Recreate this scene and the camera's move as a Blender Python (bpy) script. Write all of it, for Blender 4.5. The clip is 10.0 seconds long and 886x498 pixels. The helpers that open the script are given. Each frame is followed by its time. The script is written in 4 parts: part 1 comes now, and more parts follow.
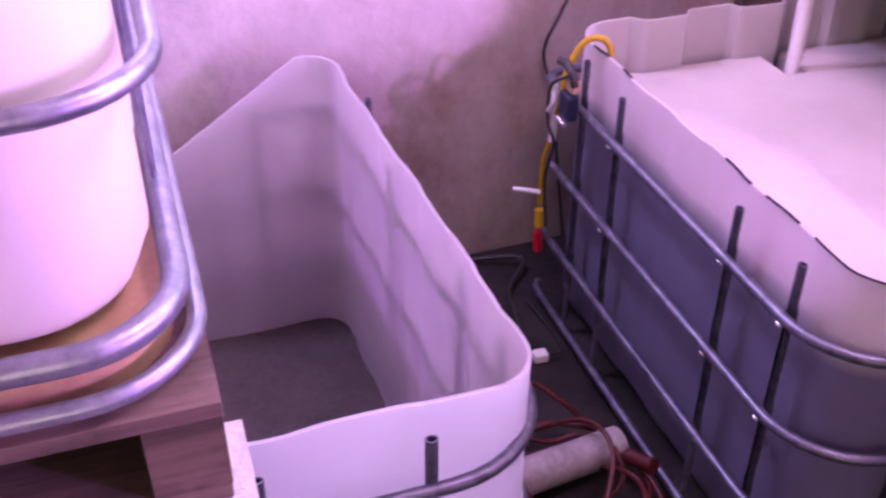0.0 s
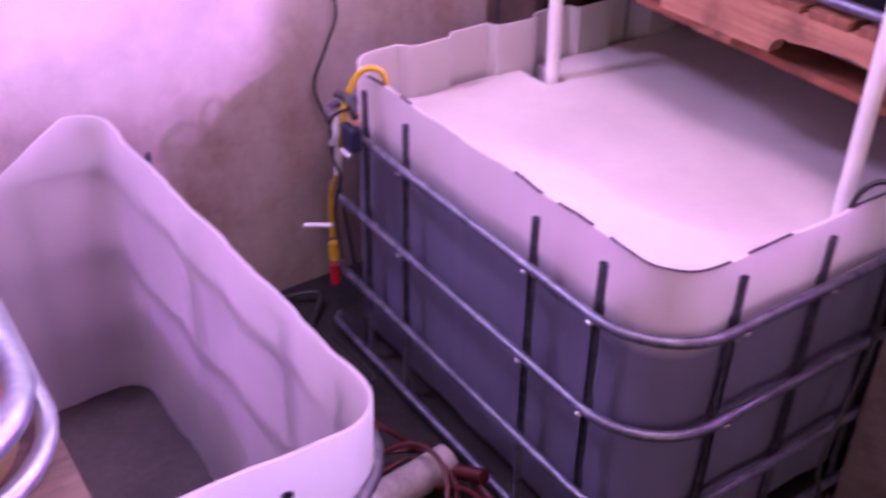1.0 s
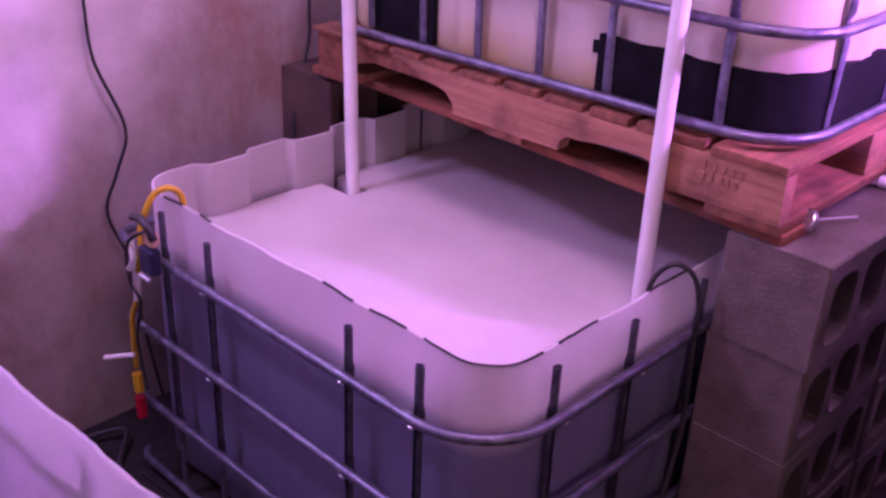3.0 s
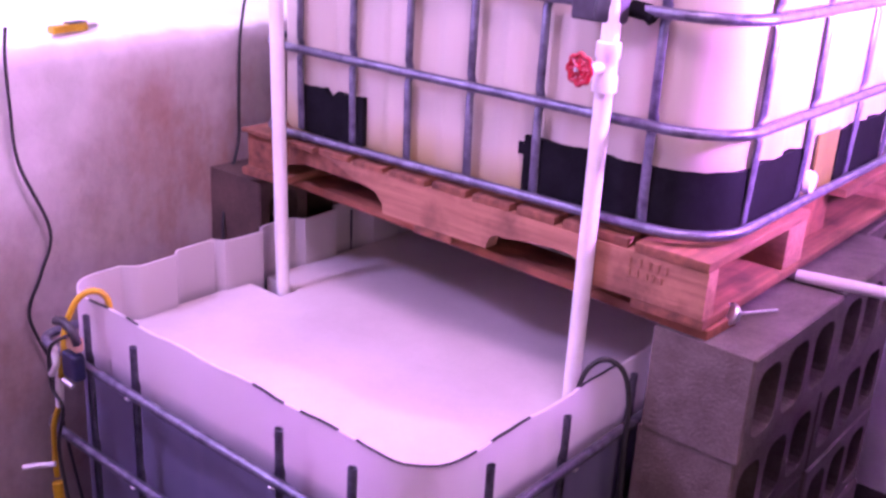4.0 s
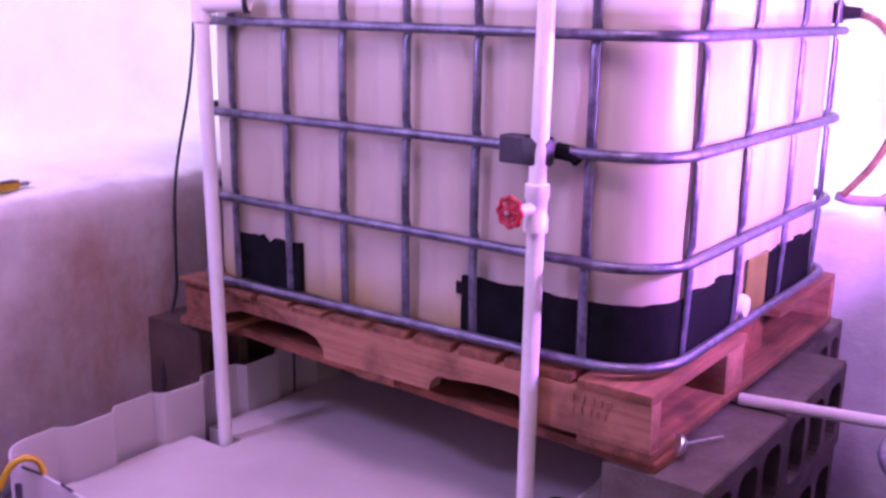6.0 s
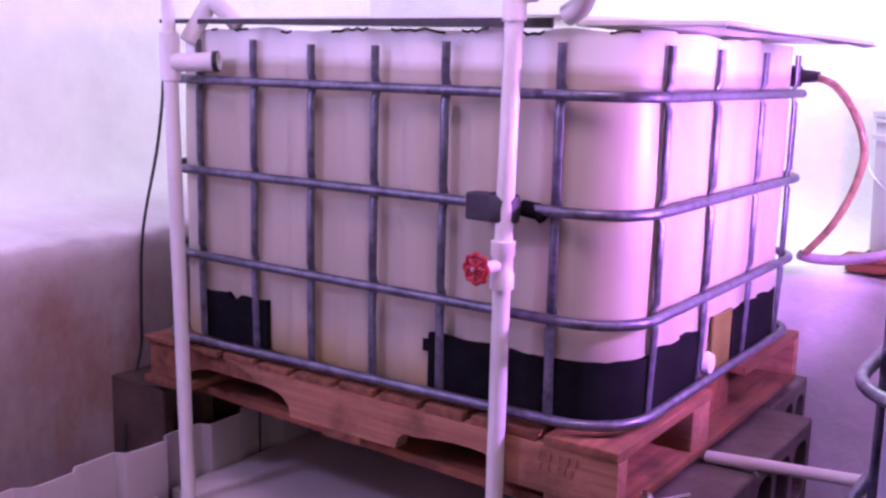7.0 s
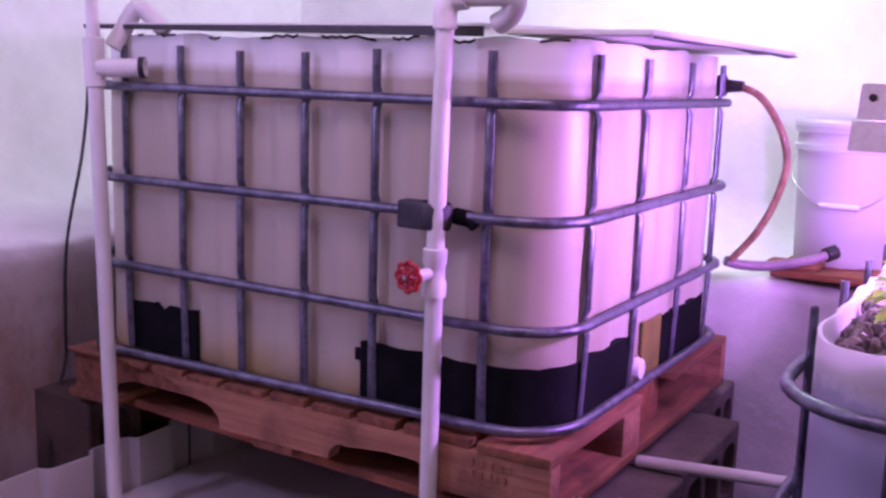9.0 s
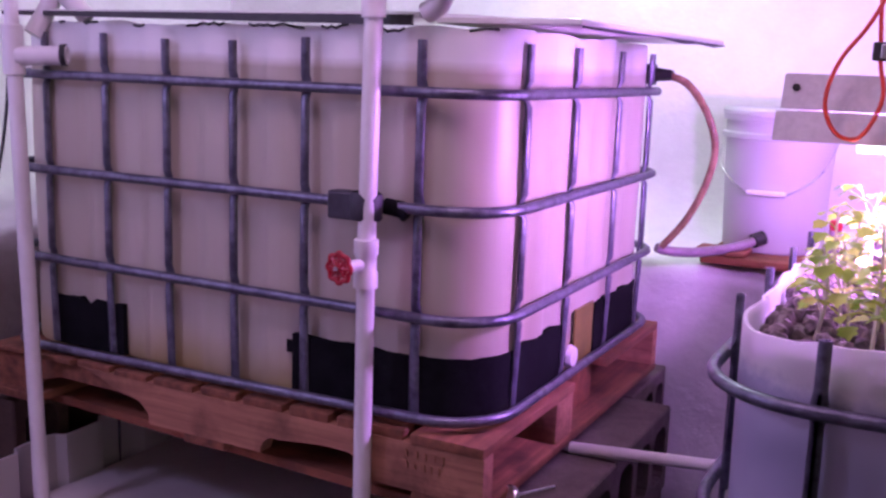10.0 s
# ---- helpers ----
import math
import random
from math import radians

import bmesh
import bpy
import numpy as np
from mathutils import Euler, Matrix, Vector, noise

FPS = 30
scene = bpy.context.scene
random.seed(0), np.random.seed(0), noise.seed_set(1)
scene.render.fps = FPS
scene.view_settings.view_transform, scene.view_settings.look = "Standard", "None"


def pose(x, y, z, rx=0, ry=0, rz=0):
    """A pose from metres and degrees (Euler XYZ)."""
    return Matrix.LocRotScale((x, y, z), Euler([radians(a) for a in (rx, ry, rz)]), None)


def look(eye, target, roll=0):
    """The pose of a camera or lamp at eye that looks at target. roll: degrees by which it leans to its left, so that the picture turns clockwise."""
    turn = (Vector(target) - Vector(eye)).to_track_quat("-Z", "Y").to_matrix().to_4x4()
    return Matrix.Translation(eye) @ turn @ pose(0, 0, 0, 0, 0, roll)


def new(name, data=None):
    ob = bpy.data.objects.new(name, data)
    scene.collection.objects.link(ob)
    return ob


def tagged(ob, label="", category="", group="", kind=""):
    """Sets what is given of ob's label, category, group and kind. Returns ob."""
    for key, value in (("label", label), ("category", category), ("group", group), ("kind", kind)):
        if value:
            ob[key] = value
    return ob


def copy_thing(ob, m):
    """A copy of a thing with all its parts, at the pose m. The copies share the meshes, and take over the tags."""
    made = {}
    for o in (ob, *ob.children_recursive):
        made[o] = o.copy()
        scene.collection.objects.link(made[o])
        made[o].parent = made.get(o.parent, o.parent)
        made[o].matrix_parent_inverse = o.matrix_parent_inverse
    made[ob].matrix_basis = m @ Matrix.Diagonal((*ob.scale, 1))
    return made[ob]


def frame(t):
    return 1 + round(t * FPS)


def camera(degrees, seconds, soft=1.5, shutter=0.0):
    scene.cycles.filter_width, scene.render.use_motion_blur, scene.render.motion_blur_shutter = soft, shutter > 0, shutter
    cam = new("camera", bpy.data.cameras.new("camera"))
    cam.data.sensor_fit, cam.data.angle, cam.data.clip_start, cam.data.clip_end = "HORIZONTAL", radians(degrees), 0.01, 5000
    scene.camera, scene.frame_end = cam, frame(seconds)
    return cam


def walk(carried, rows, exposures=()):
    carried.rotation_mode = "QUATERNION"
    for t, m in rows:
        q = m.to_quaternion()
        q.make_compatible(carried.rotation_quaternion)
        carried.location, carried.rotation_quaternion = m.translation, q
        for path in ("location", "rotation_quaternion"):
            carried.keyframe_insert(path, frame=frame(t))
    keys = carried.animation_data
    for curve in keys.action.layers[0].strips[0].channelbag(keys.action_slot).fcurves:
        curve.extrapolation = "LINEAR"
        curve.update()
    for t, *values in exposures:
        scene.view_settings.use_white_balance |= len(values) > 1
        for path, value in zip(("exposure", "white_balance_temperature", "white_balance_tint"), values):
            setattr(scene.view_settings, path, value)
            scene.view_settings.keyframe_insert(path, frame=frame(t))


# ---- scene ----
cam = camera(47.5, 10.0, soft=2.5, shutter=0.5)
PATH = [
    (0, (2.031, -0.91, 1.521), (0.476, -0.386, 0.379), 0.2),
    (0.5, (2.019, -0.924, 1.521), (0.565, -0.249, 0.41), 0.8),
    (1, (1.991, -0.969, 1.534), (0.649, -0.043, 0.464), 1.1),
    (1.5, (1.989, -0.974, 1.524), (0.709, 0.123, 0.507), 2.2),
    (2, (1.979, -0.967, 1.516), (0.735, 0.234, 0.552), 2.8),
    (3.5, (1.987, -0.958, 1.509), (0.768, 0.407, 0.701), 2.6),
    (4, (1.988, -0.963, 1.516), (0.8, 0.484, 0.813), 3.2),
    (4.5, (1.987, -0.954, 1.524), (0.795, 0.514, 0.874), 2.4),
    (5, (1.986, -0.956, 1.528), (0.819, 0.563, 0.952), 2.1),
    (5.5, (1.982, -0.953, 1.545), (0.823, 0.579, 0.989), 1.9),
    (6, (1.991, -0.942, 1.561), (0.834, 0.617, 1.084), 1.0),
    (7.5, (2.001, -0.946, 1.555), (0.893, 0.683, 1.214), 1.7),
    (8, (1.999, -0.944, 1.555), (0.921, 0.705, 1.208), 1.6),
    (8.5, (1.998, -0.942, 1.558), (0.956, 0.73, 1.211), 1.6),
    (9, (2.0, -0.939, 1.555), (0.982, 0.749, 1.216), 1.8),
    (9.5, (2.004, -0.933, 1.559), (1.044, 0.788, 1.218), 1.9),
    (10, (2.005, -0.925, 1.56), (1.097, 0.819, 1.199), 1.9),
]
# seconds, stops, kelvin, tint: the phone's own exposure and white balance drift
EXPOSURES = [
    (0, 0.88, 6450, -3), (1, 0.99, 6450, 4), (1.5, 0.72, 6500, 19), (2, 0.22, 6500, 34), (3.5, 0.38, 6150, 37), (4, 1.0, 6020, 22), (4.5, 0.78, 5850, 27),
    (5.5, 0.36, 5850, 24), (6, 0.17, 5850, 18), (7.5, -0.40, 6020, -9), (9, -0.69, 6000, -10), (10, -0.88, 6040, -10),
]
walk(cam, [(t, look(eye, target, roll)) for t, eye, target, roll in PATH], EXPOSURES)

# ---------------------------------------------------------------- world and lights
world = bpy.data.worlds.new("world")
scene.world = world
world.use_nodes = True
wn = world.node_tree
sky = wn.nodes.new("ShaderNodeTexSky")
sky.sky_type, sky.sun_disc = "NISHITA", False
sky.sun_elevation, sky.sun_rotation = radians(40), radians(100)
wn.links.new(sky.outputs[0], wn.nodes["Background"].inputs[0])
wn.nodes["Background"].inputs[1].default_value = 0.08


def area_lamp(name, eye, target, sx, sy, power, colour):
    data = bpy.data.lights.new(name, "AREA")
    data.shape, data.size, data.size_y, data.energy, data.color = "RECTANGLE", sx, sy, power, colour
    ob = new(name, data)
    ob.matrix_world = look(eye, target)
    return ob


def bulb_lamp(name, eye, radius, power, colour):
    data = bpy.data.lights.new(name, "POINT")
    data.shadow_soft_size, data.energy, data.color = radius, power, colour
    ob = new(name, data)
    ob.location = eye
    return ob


# unseen overhead lamps, added to brighten walls, lid and tank; no fixtures are built
bulb_lamp("ceiling_bulb_light", (0.05, -0.86, 2.22), 0.14, 62, (0.61, 0.42, 1.0))
bulb_lamp("ceiling_bulb_light", (1.42, -0.04, 2.36), 0.22, 46, (0.96, 0.52, 0.97))
bulb_lamp("ceiling_bulb_light", (1.05, 1.55, 2.40), 0.12, 54, (0.86, 0.84, 0.98))
# warm fill added out of view; it tints the shaded parts brown
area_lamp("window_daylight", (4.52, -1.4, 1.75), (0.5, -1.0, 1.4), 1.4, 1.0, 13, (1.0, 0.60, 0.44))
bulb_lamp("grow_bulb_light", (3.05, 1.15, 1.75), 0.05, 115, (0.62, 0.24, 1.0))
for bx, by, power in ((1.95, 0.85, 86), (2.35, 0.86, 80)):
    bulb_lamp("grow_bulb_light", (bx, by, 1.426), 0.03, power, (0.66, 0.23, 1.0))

# ---------------------------------------------------------------- materials


def nodes(name):
    m = bpy.data.materials.new(name)
    m.use_nodes = True
    t = m.node_tree
    return m, t, t.nodes["Principled BSDF"]


def noise_node(t, scale, detail=4.0, rough=0.6, coords=None):
    n = t.nodes.new("ShaderNodeTexNoise")
    n.inputs["Scale"].default_value, n.inputs["Detail"].default_value, n.inputs["Roughness"].default_value = scale, detail, rough
    if coords is not None:
        t.links.new(coords, n.inputs["Vector"])
    return n


def ramp(t, src, stops):
    r = t.nodes.new("ShaderNodeValToRGB")
    els = r.color_ramp.elements
    while len(els) < len(stops):
        els.new(0.5)
    for e, (p, c) in zip(els, stops):
        e.position, e.color = p, (*c, 1) if len(c) == 3 else c
    t.links.new(src, r.inputs[0])
    return r.outputs[0]


def mix(t, fac, a, b, mode="MIX"):
    n = t.nodes.new("ShaderNodeMix")
    n.data_type, n.blend_type = "RGBA", mode
    for sock, v in ((n.inputs["Factor"], fac), (n.inputs["A"], a), (n.inputs["B"], b)):
        if isinstance(v, (int, float)):
            sock.default_value = v
        elif isinstance(v, tuple):
            sock.default_value = (*v, 1)
        else:
            t.links.new(v, sock)
    return n.outputs["Result"]


def maths(t, op, a, b=0.0, clamp=False):
    n = t.nodes.new("ShaderNodeMath")
    n.operation, n.use_clamp = op, clamp
    for sock, v in zip(n.inputs, (a, b)):
        if isinstance(v, (int, float)):
            sock.default_value = v
        else:
            t.links.new(v, sock)
    return n.outputs[0]


def bump(t, bsdf, height, strength=0.3, distance=0.005):
    n = t.nodes.new("ShaderNodeBump")
    n.inputs["Strength"].default_value, n.inputs["Distance"].default_value = strength, distance
    t.links.new(height, n.inputs["Height"])
    t.links.new(n.outputs[0], bsdf.inputs["Normal"])


def place_out(t, object_space=False):
    if object_space:
        return t.nodes.new("ShaderNodeTexCoord").outputs["Object"]
    return t.nodes.new("ShaderNodeNewGeometry").outputs["Position"]


def mat_simple(name, a, b, scale=12.0, rough=0.5, metal=0.0, bumpy=0.15, spread=(0.35, 0.65), fine=90.0, grain=0.25, shine=0.5):
    m, t, p = nodes(name)
    at = place_out(t)
    n1, n2 = noise_node(t, scale, 5, 0.6, at), noise_node(t, fine, 3, 0.6, at)
    base = ramp(t, n1.outputs[0], ((spread[0], a), (spread[1], b)))
    base = mix(t, grain, base, ramp(t, n2.outputs[0], ((0.3, tuple(0.6 * v for v in a)), (0.7, tuple(min(1, 1.15 * v) for v in b)))))
    t.links.new(base, p.inputs["Base Color"])
    p.inputs["Roughness"].default_value, p.inputs["Metallic"].default_value = rough, metal
    p.inputs["Specular IOR Level"].default_value = shine
    rr = maths(t, "ADD", maths(t, "MULTIPLY", n1.outputs[0], 0.2), rough - 0.1, True)
    t.links.new(rr, p.inputs["Roughness"])
    if bumpy:
        bump(t, p, n2.outputs[0], bumpy, 0.002)
    return m


def mat_plastic(name, dry, wet, fill=None, blur=0.02, sheer=0.45, streak=0.0, clear=0.0, foot=None, wob=0.02):
    """Blow-moulded polyethylene: milky, lets light through; what the tank holds tints it up to the fill line."""
    m, t, p = nodes(name)
    at = place_out(t)
    sep = t.nodes.new("ShaderNodeSeparateXYZ")
    t.links.new(at, sep.inputs[0])
    big, fine = noise_node(t, 5, 4, 0.6, at), noise_node(t, 60, 3, 0.5, at)
    colour = mix(t, maths(t, "MULTIPLY", big.outputs[0], 0.35), dry, tuple(0.82 * v for v in dry))
    thin = None
    if fill is not None:
        low = t.nodes.new("ShaderNodeMapRange")
        low.inputs["From Min"].default_value, low.inputs["From Max"].default_value = fill + blur, fill - blur
        lap = noise_node(t, 26, 4, 0.6, at) if wob > 0.03 else big
        level = maths(t, "ADD", sep.outputs["Z"], maths(t, "MULTIPLY", maths(t, "SUBTRACT", lap.outputs[0], 0.5), wob))
        t.links.new(level, low.inputs["Value"])
        body = mix(t, maths(t, "MULTIPLY", big.outputs[0], 0.6), wet, tuple(0.86 * v for v in wet))
        if streak:
            mp = t.nodes.new("ShaderNodeMapping")
            mp.inputs["Scale"].default_value = (9, 9, 0.25)
            t.links.new(at, mp.inputs[0])
            st = noise_node(t, 1.0, 4, 0.6, mp.outputs[0])
            body = mix(t, maths(t, "MULTIPLY", ramp(t, st.outputs[0], ((0.45, (0, 0, 0)), (0.75, (1, 1, 1)))), streak), body, (0.36, 0.27, 0.16))
        if foot is not None:
            # yellow-brown residue that has settled round the foot
            sunk = t.nodes.new("ShaderNodeMapRange")
            sunk.inputs["From Min"].default_value, sunk.inputs["From Max"].default_value = foot + 0.05, foot - 0.05
            t.links.new(maths(t, "ADD", sep.outputs["Z"], maths(t, "MULTIPLY", maths(t, "SUBTRACT", big.outputs[0], 0.5), 0.10)), sunk.inputs["Value"])
            body = mix(t, maths(t, "MULTIPLY", sunk.outputs[0], 0.75), body, (0.44, 0.33, 0.10))
        colour = mix(t, low.outputs[0], colour, body)
        thin = low.outputs[0]
    t.links.new(colour, p.inputs["Base Color"])
    p.inputs["Roughness"].default_value = 0.38
    p.inputs["IOR"].default_value = 1.45
    bump(t, p, fine.outputs[0], 0.08, 0.002)
    tr = t.nodes.new("ShaderNodeBsdfTranslucent")
    t.links.new(colour, tr.inputs[0])
    ms = t.nodes.new("ShaderNodeMixShader")
    if thin is None:
        ms.inputs[0].default_value = sheer
    else:
        t.links.new(maths(t, "MULTIPLY", maths(t, "SUBTRACT", 1.0, thin), sheer), ms.inputs[0])
    t.links.new(p.outputs[0], ms.inputs[1])
    t.links.new(tr.outputs[0], ms.inputs[2])
    last = ms.outputs[0]
    if clear:
        see, m2 = t.nodes.new("ShaderNodeBsdfTransparent"), t.nodes.new("ShaderNodeMixShader")
        see.inputs[0].default_value = (0.95, 0.93, 0.96, 1)
        m2.inputs[0].default_value = clear
        t.links.new(last, m2.inputs[1])
        t.links.new(see.outputs[0], m2.inputs[2])
        last = m2.outputs[0]
    t.links.new(last, t.nodes["Material Output"].inputs[0])
    return m


def mat_wood(name, light, dark, axis=0, rough=0.8):
    m, t, p = nodes(name)
    at = place_out(t, True)
    info = t.nodes.new("ShaderNodeObjectInfo")
    mp = t.nodes.new("ShaderNodeMapping")
    sc = [26.0, 26.0, 26.0]
    sc[axis] = 1.6
    mp.inputs["Scale"].default_value = sc
    t.links.new(at, mp.inputs[0])
    shift = t.nodes.new("ShaderNodeCombineXYZ")
    for i in range(3):
        t.links.new(maths(t, "MULTIPLY", info.outputs["Random"], 7.0 + 3 * i), shift.inputs[i])
    t.links.new(shift.outputs[0], mp.inputs["Location"])
    grain = noise_node(t, 1.5, 6, 0.65, mp.outputs[0])
    spots = noise_node(t, 7, 4, 0.6, at)
    base = ramp(t, grain.outputs[0], ((0.3, dark), (0.62, light)))
    base = mix(t, ramp(t, spots.outputs[0], ((0.48, (0, 0, 0)), (0.68, (0.85, 0.85, 0.85)))), base, tuple(0.4 * v for v in dark))
    pale = noise_node(t, 11, 5, 0.7, at)
    base = mix(t, ramp(t, pale.outputs[0], ((0.55, (0, 0, 0)), (0.75, (0.4, 0.4, 0.4)))), base, tuple(min(1, 1.5 * v) for v in light))
    base = mix(t, maths(t, "MULTIPLY", info.outputs["Random"], 0.3), base, tuple(0.75 * v for v in light))
    t.links.new(base, p.inputs["Base Color"])
    p.inputs["Roughness"].default_value = rough
    bump(t, p, grain.outputs[0], 0.5, 0.004)
    return m


def mat_wall(name, lower, stain_shade_amount, seed, line):
    """Whitewash above the ledge line; below it greyer plaster, dimmer light mixed into its tone, with earth-brown damp
    stains that also carry shade.
    """
    m, t, p = nodes(name)
    at = place_out(t)
    mp = t.nodes.new("ShaderNodeMapping")
    mp.inputs["Location"].default_value = (seed, seed * 1.7, 0)
    t.links.new(at, mp.inputs[0])
    sep = t.nodes.new("ShaderNodeSeparateXYZ")
    t.links.new(at, sep.inputs[0])
    big, mid, fine = (noise_node(t, q, 5, 0.6, mp.outputs[0]) for q in (1.6, 5.5, 40))
    white = ramp(t, mid.outputs[0], ((0.3, (0.76, 0.76, 0.75)), (0.7, (0.88, 0.88, 0.87))))
    dim_plaster = ramp(t, mid.outputs[0], ((0.3, tuple(0.8 * v for v in lower)), (0.7, tuple(1.15 * v for v in lower))))
    edge = t.nodes.new("ShaderNodeMapRange")
    edge.inputs["From Min"].default_value, edge.inputs["From Max"].default_value = line - 0.012, line + 0.002
    t.links.new(maths(t, "ADD", sep.outputs["Z"], maths(t, "MULTIPLY", maths(t, "SUBTRACT", mid.outputs[0], 0.5), 0.03)), edge.inputs["Value"])
    # rising damp with shade painted in: it climbs higher towards the corner behind the sump and thins out towards the
    # empty tank
    climb = t.nodes.new("ShaderNodeMapRange")
    climb.inputs["From Min"].default_value, climb.inputs["From Max"].default_value = -0.40, 0.62
    climb.inputs["To Min"].default_value, climb.inputs["To Max"].default_value = 0.52, 1.12
    t.links.new(sep.outputs["Y"], climb.inputs["Value"])
    below = t.nodes.new("ShaderNodeMapRange")
    below.interpolation_type = "SMOOTHSTEP"
    below.inputs["From Min"].default_value, below.inputs["From Max"].default_value = -0.14, 0.16
    t.links.new(maths(t, "ADD", maths(t, "SUBTRACT", climb.outputs[0], sep.outputs["Z"]), maths(t, "MULTIPLY", maths(t, "SUBTRACT", big.outputs[0], 0.5), 0.75)), below.inputs["Value"])
    # reddish earth washed down the wall in runs
    mr = t.nodes.new("ShaderNodeMapping")
    mr.inputs["Scale"].default_value = (5, 5, 2.4)
    t.links.new(mp.outputs[0], mr.inputs[0])
    runs = noise_node(t, 1.0, 5, 0.65, mr.outputs[0])
    blot = ramp(t, maths(t, "ADD", maths(t, "MULTIPLY", mid.outputs[0], 0.5), maths(t, "MULTIPLY", runs.outputs[0], 0.5)), ((0.36, (0.45, 0.45, 0.45)), (0.64, (1, 1, 1))))
    stain_shade = maths(t, "MULTIPLY", below.outputs[0], maths(t, "MULTIPLY", blot, stain_shade_amount), True)
    tone = ramp(t, fine.outputs[0], ((0.3, (0.115, 0.068, 0.048)), (0.7, (0.20, 0.125, 0.09))))
    base = mix(t, stain_shade, dim_plaster, tone)
    corner = t.nodes.new("ShaderNodeMapRange")
    corner.inputs["From Min"].default_value, corner.inputs["From Max"].default_value = -0.1, 0.45
    t.links.new(sep.outputs["Y"], corner.inputs["Value"])
    rust = ramp(t, runs.outputs[0], ((0.50, (0, 0, 0)), (0.70, (1, 1, 1))))
    rust = maths(t, "MULTIPLY", maths(t, "MULTIPLY", rust, corner.outputs[0]), maths(t, "ADD", maths(t, "MULTIPLY", below.outputs[0], 0.6), 0.18))
    base = mix(t, maths(t, "MULTIPLY", rust, 0.65 * stain_shade_amount, True), base, (0.30, 0.115, 0.075))
    base = mix(t, edge.outputs[0], base, white)
    t.links.new(base, p.inputs["Base Color"])
    p.inputs["Roughness"].default_value = 0.75
    h = maths(t, "ADD", maths(t, "MULTIPLY", mid.outputs[0], 1.0), maths(t, "MULTIPLY", fine.outputs[0], 0.25))
    bump(t, p, h, 0.45, 0.02)
    return m


WALL_A = mat_wall("wall_plaster_stained_shaded", (0.60, 0.56, 0.57), 0.85, 3.1, 1.137)
WALL_B = mat_wall("wall_plaster_plain", (0.66, 0.64, 0.64), 0.0, 8.4, 1.072)
BARE = mat_simple("bare_masonry", (0.20, 0.17, 0.15), (0.30, 0.26, 0.24), 3, 0.9)
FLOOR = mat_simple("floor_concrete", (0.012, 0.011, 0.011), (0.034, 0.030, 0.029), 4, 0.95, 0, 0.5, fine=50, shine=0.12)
CEIL = mat_simple("ceiling_boards", (0.26, 0.21, 0.17), (0.38, 0.32, 0.28), 3, 0.8)
ZINC = mat_simple("galvanised_steel", (0.17, 0.18, 0.24), (0.34, 0.35, 0.42), 30, 0.42, 0.75, 0.2)
ZINC_DARK = mat_simple("dull_galvanised_steel", (0.07, 0.07, 0.10), (0.20, 0.20, 0.26), 34, 0.42, 0.65, 0.25)
PVC = mat_simple("white_pvc", (0.63, 0.62, 0.61), (0.73, 0.72, 0.72), 8, 0.35, 0, 0.03, grain=0.05)
FOAM = mat_simple("white_lid_board", (0.50, 0.46, 0.44), (0.62, 0.575, 0.555), 2.5, 0.55, 0, 0.05, grain=0.05)
TAPE = mat_simple("black_tape", (0.004, 0.004, 0.005), (0.010, 0.010, 0.013), 20, 0.85, 0, 0.15, shine=0.08)
WRAP = mat_simple("worn_dark_tape", (0.022, 0.020, 0.030), (0.045, 0.042, 0.06), 30, 0.6)
RUBBER = mat_simple("black_rubber", (0.012, 0.012, 0.013), (0.03, 0.03, 0.03), 40, 0.5)
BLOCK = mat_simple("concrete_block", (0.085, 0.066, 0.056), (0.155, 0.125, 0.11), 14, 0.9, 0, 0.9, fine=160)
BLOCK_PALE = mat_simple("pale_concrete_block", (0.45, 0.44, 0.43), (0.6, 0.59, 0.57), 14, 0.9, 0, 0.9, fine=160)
WOOD_X = mat_wood("pallet_wood", (0.40, 0.19, 0.115), (0.16, 0.065, 0.036), 0)
WOOD_Y = mat_wood("deck_wood", (0.27, 0.105, 0.055), (0.09, 0.034, 0.018), 1)
WOOD_OLD = mat_wood("old_weathered_wood", (0.135, 0.088, 0.072), (0.03, 0.019, 0.015), 1)
# darker brown copy of the block: the shade under the pallet put into colour
BLOCK_SHADE = mat_simple("shade_brown_block", (0.045, 0.027, 0.020), (0.105, 0.068, 0.052), 9, 0.9, 0, 0.9, fine=160)
WOOD_RED = mat_wood("red_brown_wood", (0.30, 0.105, 0.05), (0.14, 0.045, 0.025), 0)
PLASTIC_TOP = mat_plastic("tank_plastic_filled", (0.92, 0.91, 0.90), (0.46, 0.425, 0.35), 1.556, 0.010, 0.25, 0.5, foot=0.985)
PLASTIC_SUMP = mat_plastic("sump_plastic_filled", (0.80, 0.77, 0.76), (0.15, 0.145, 0.225), 0.565, 0.03, 0.6)
PLASTIC_EMPTY = mat_plastic("empty_tank_plastic", (0.88, 0.86, 0.89), (0, 0, 0), None, sheer=0.78, clear=0.15)
# pale band starts below the gravel top: lamp glow in the rim, painted as colour
PLASTIC_BED = mat_plastic("bed_plastic_glow_rim", (0.86, 0.84, 0.85), (0.36, 0.35, 0.47), 1.178, 0.014, 0.6, wob=0.06)
PLASTIC_NEAR = mat_plastic("near_tank_plastic", (0.84, 0.81, 0.78), (0.80, 0.74, 0.66), 1.0, 0.06, 0.3)
BUCKET = mat_plastic("bucket_plastic", (0.78, 0.78, 0.80), (0, 0, 0), None, sheer=0.3)
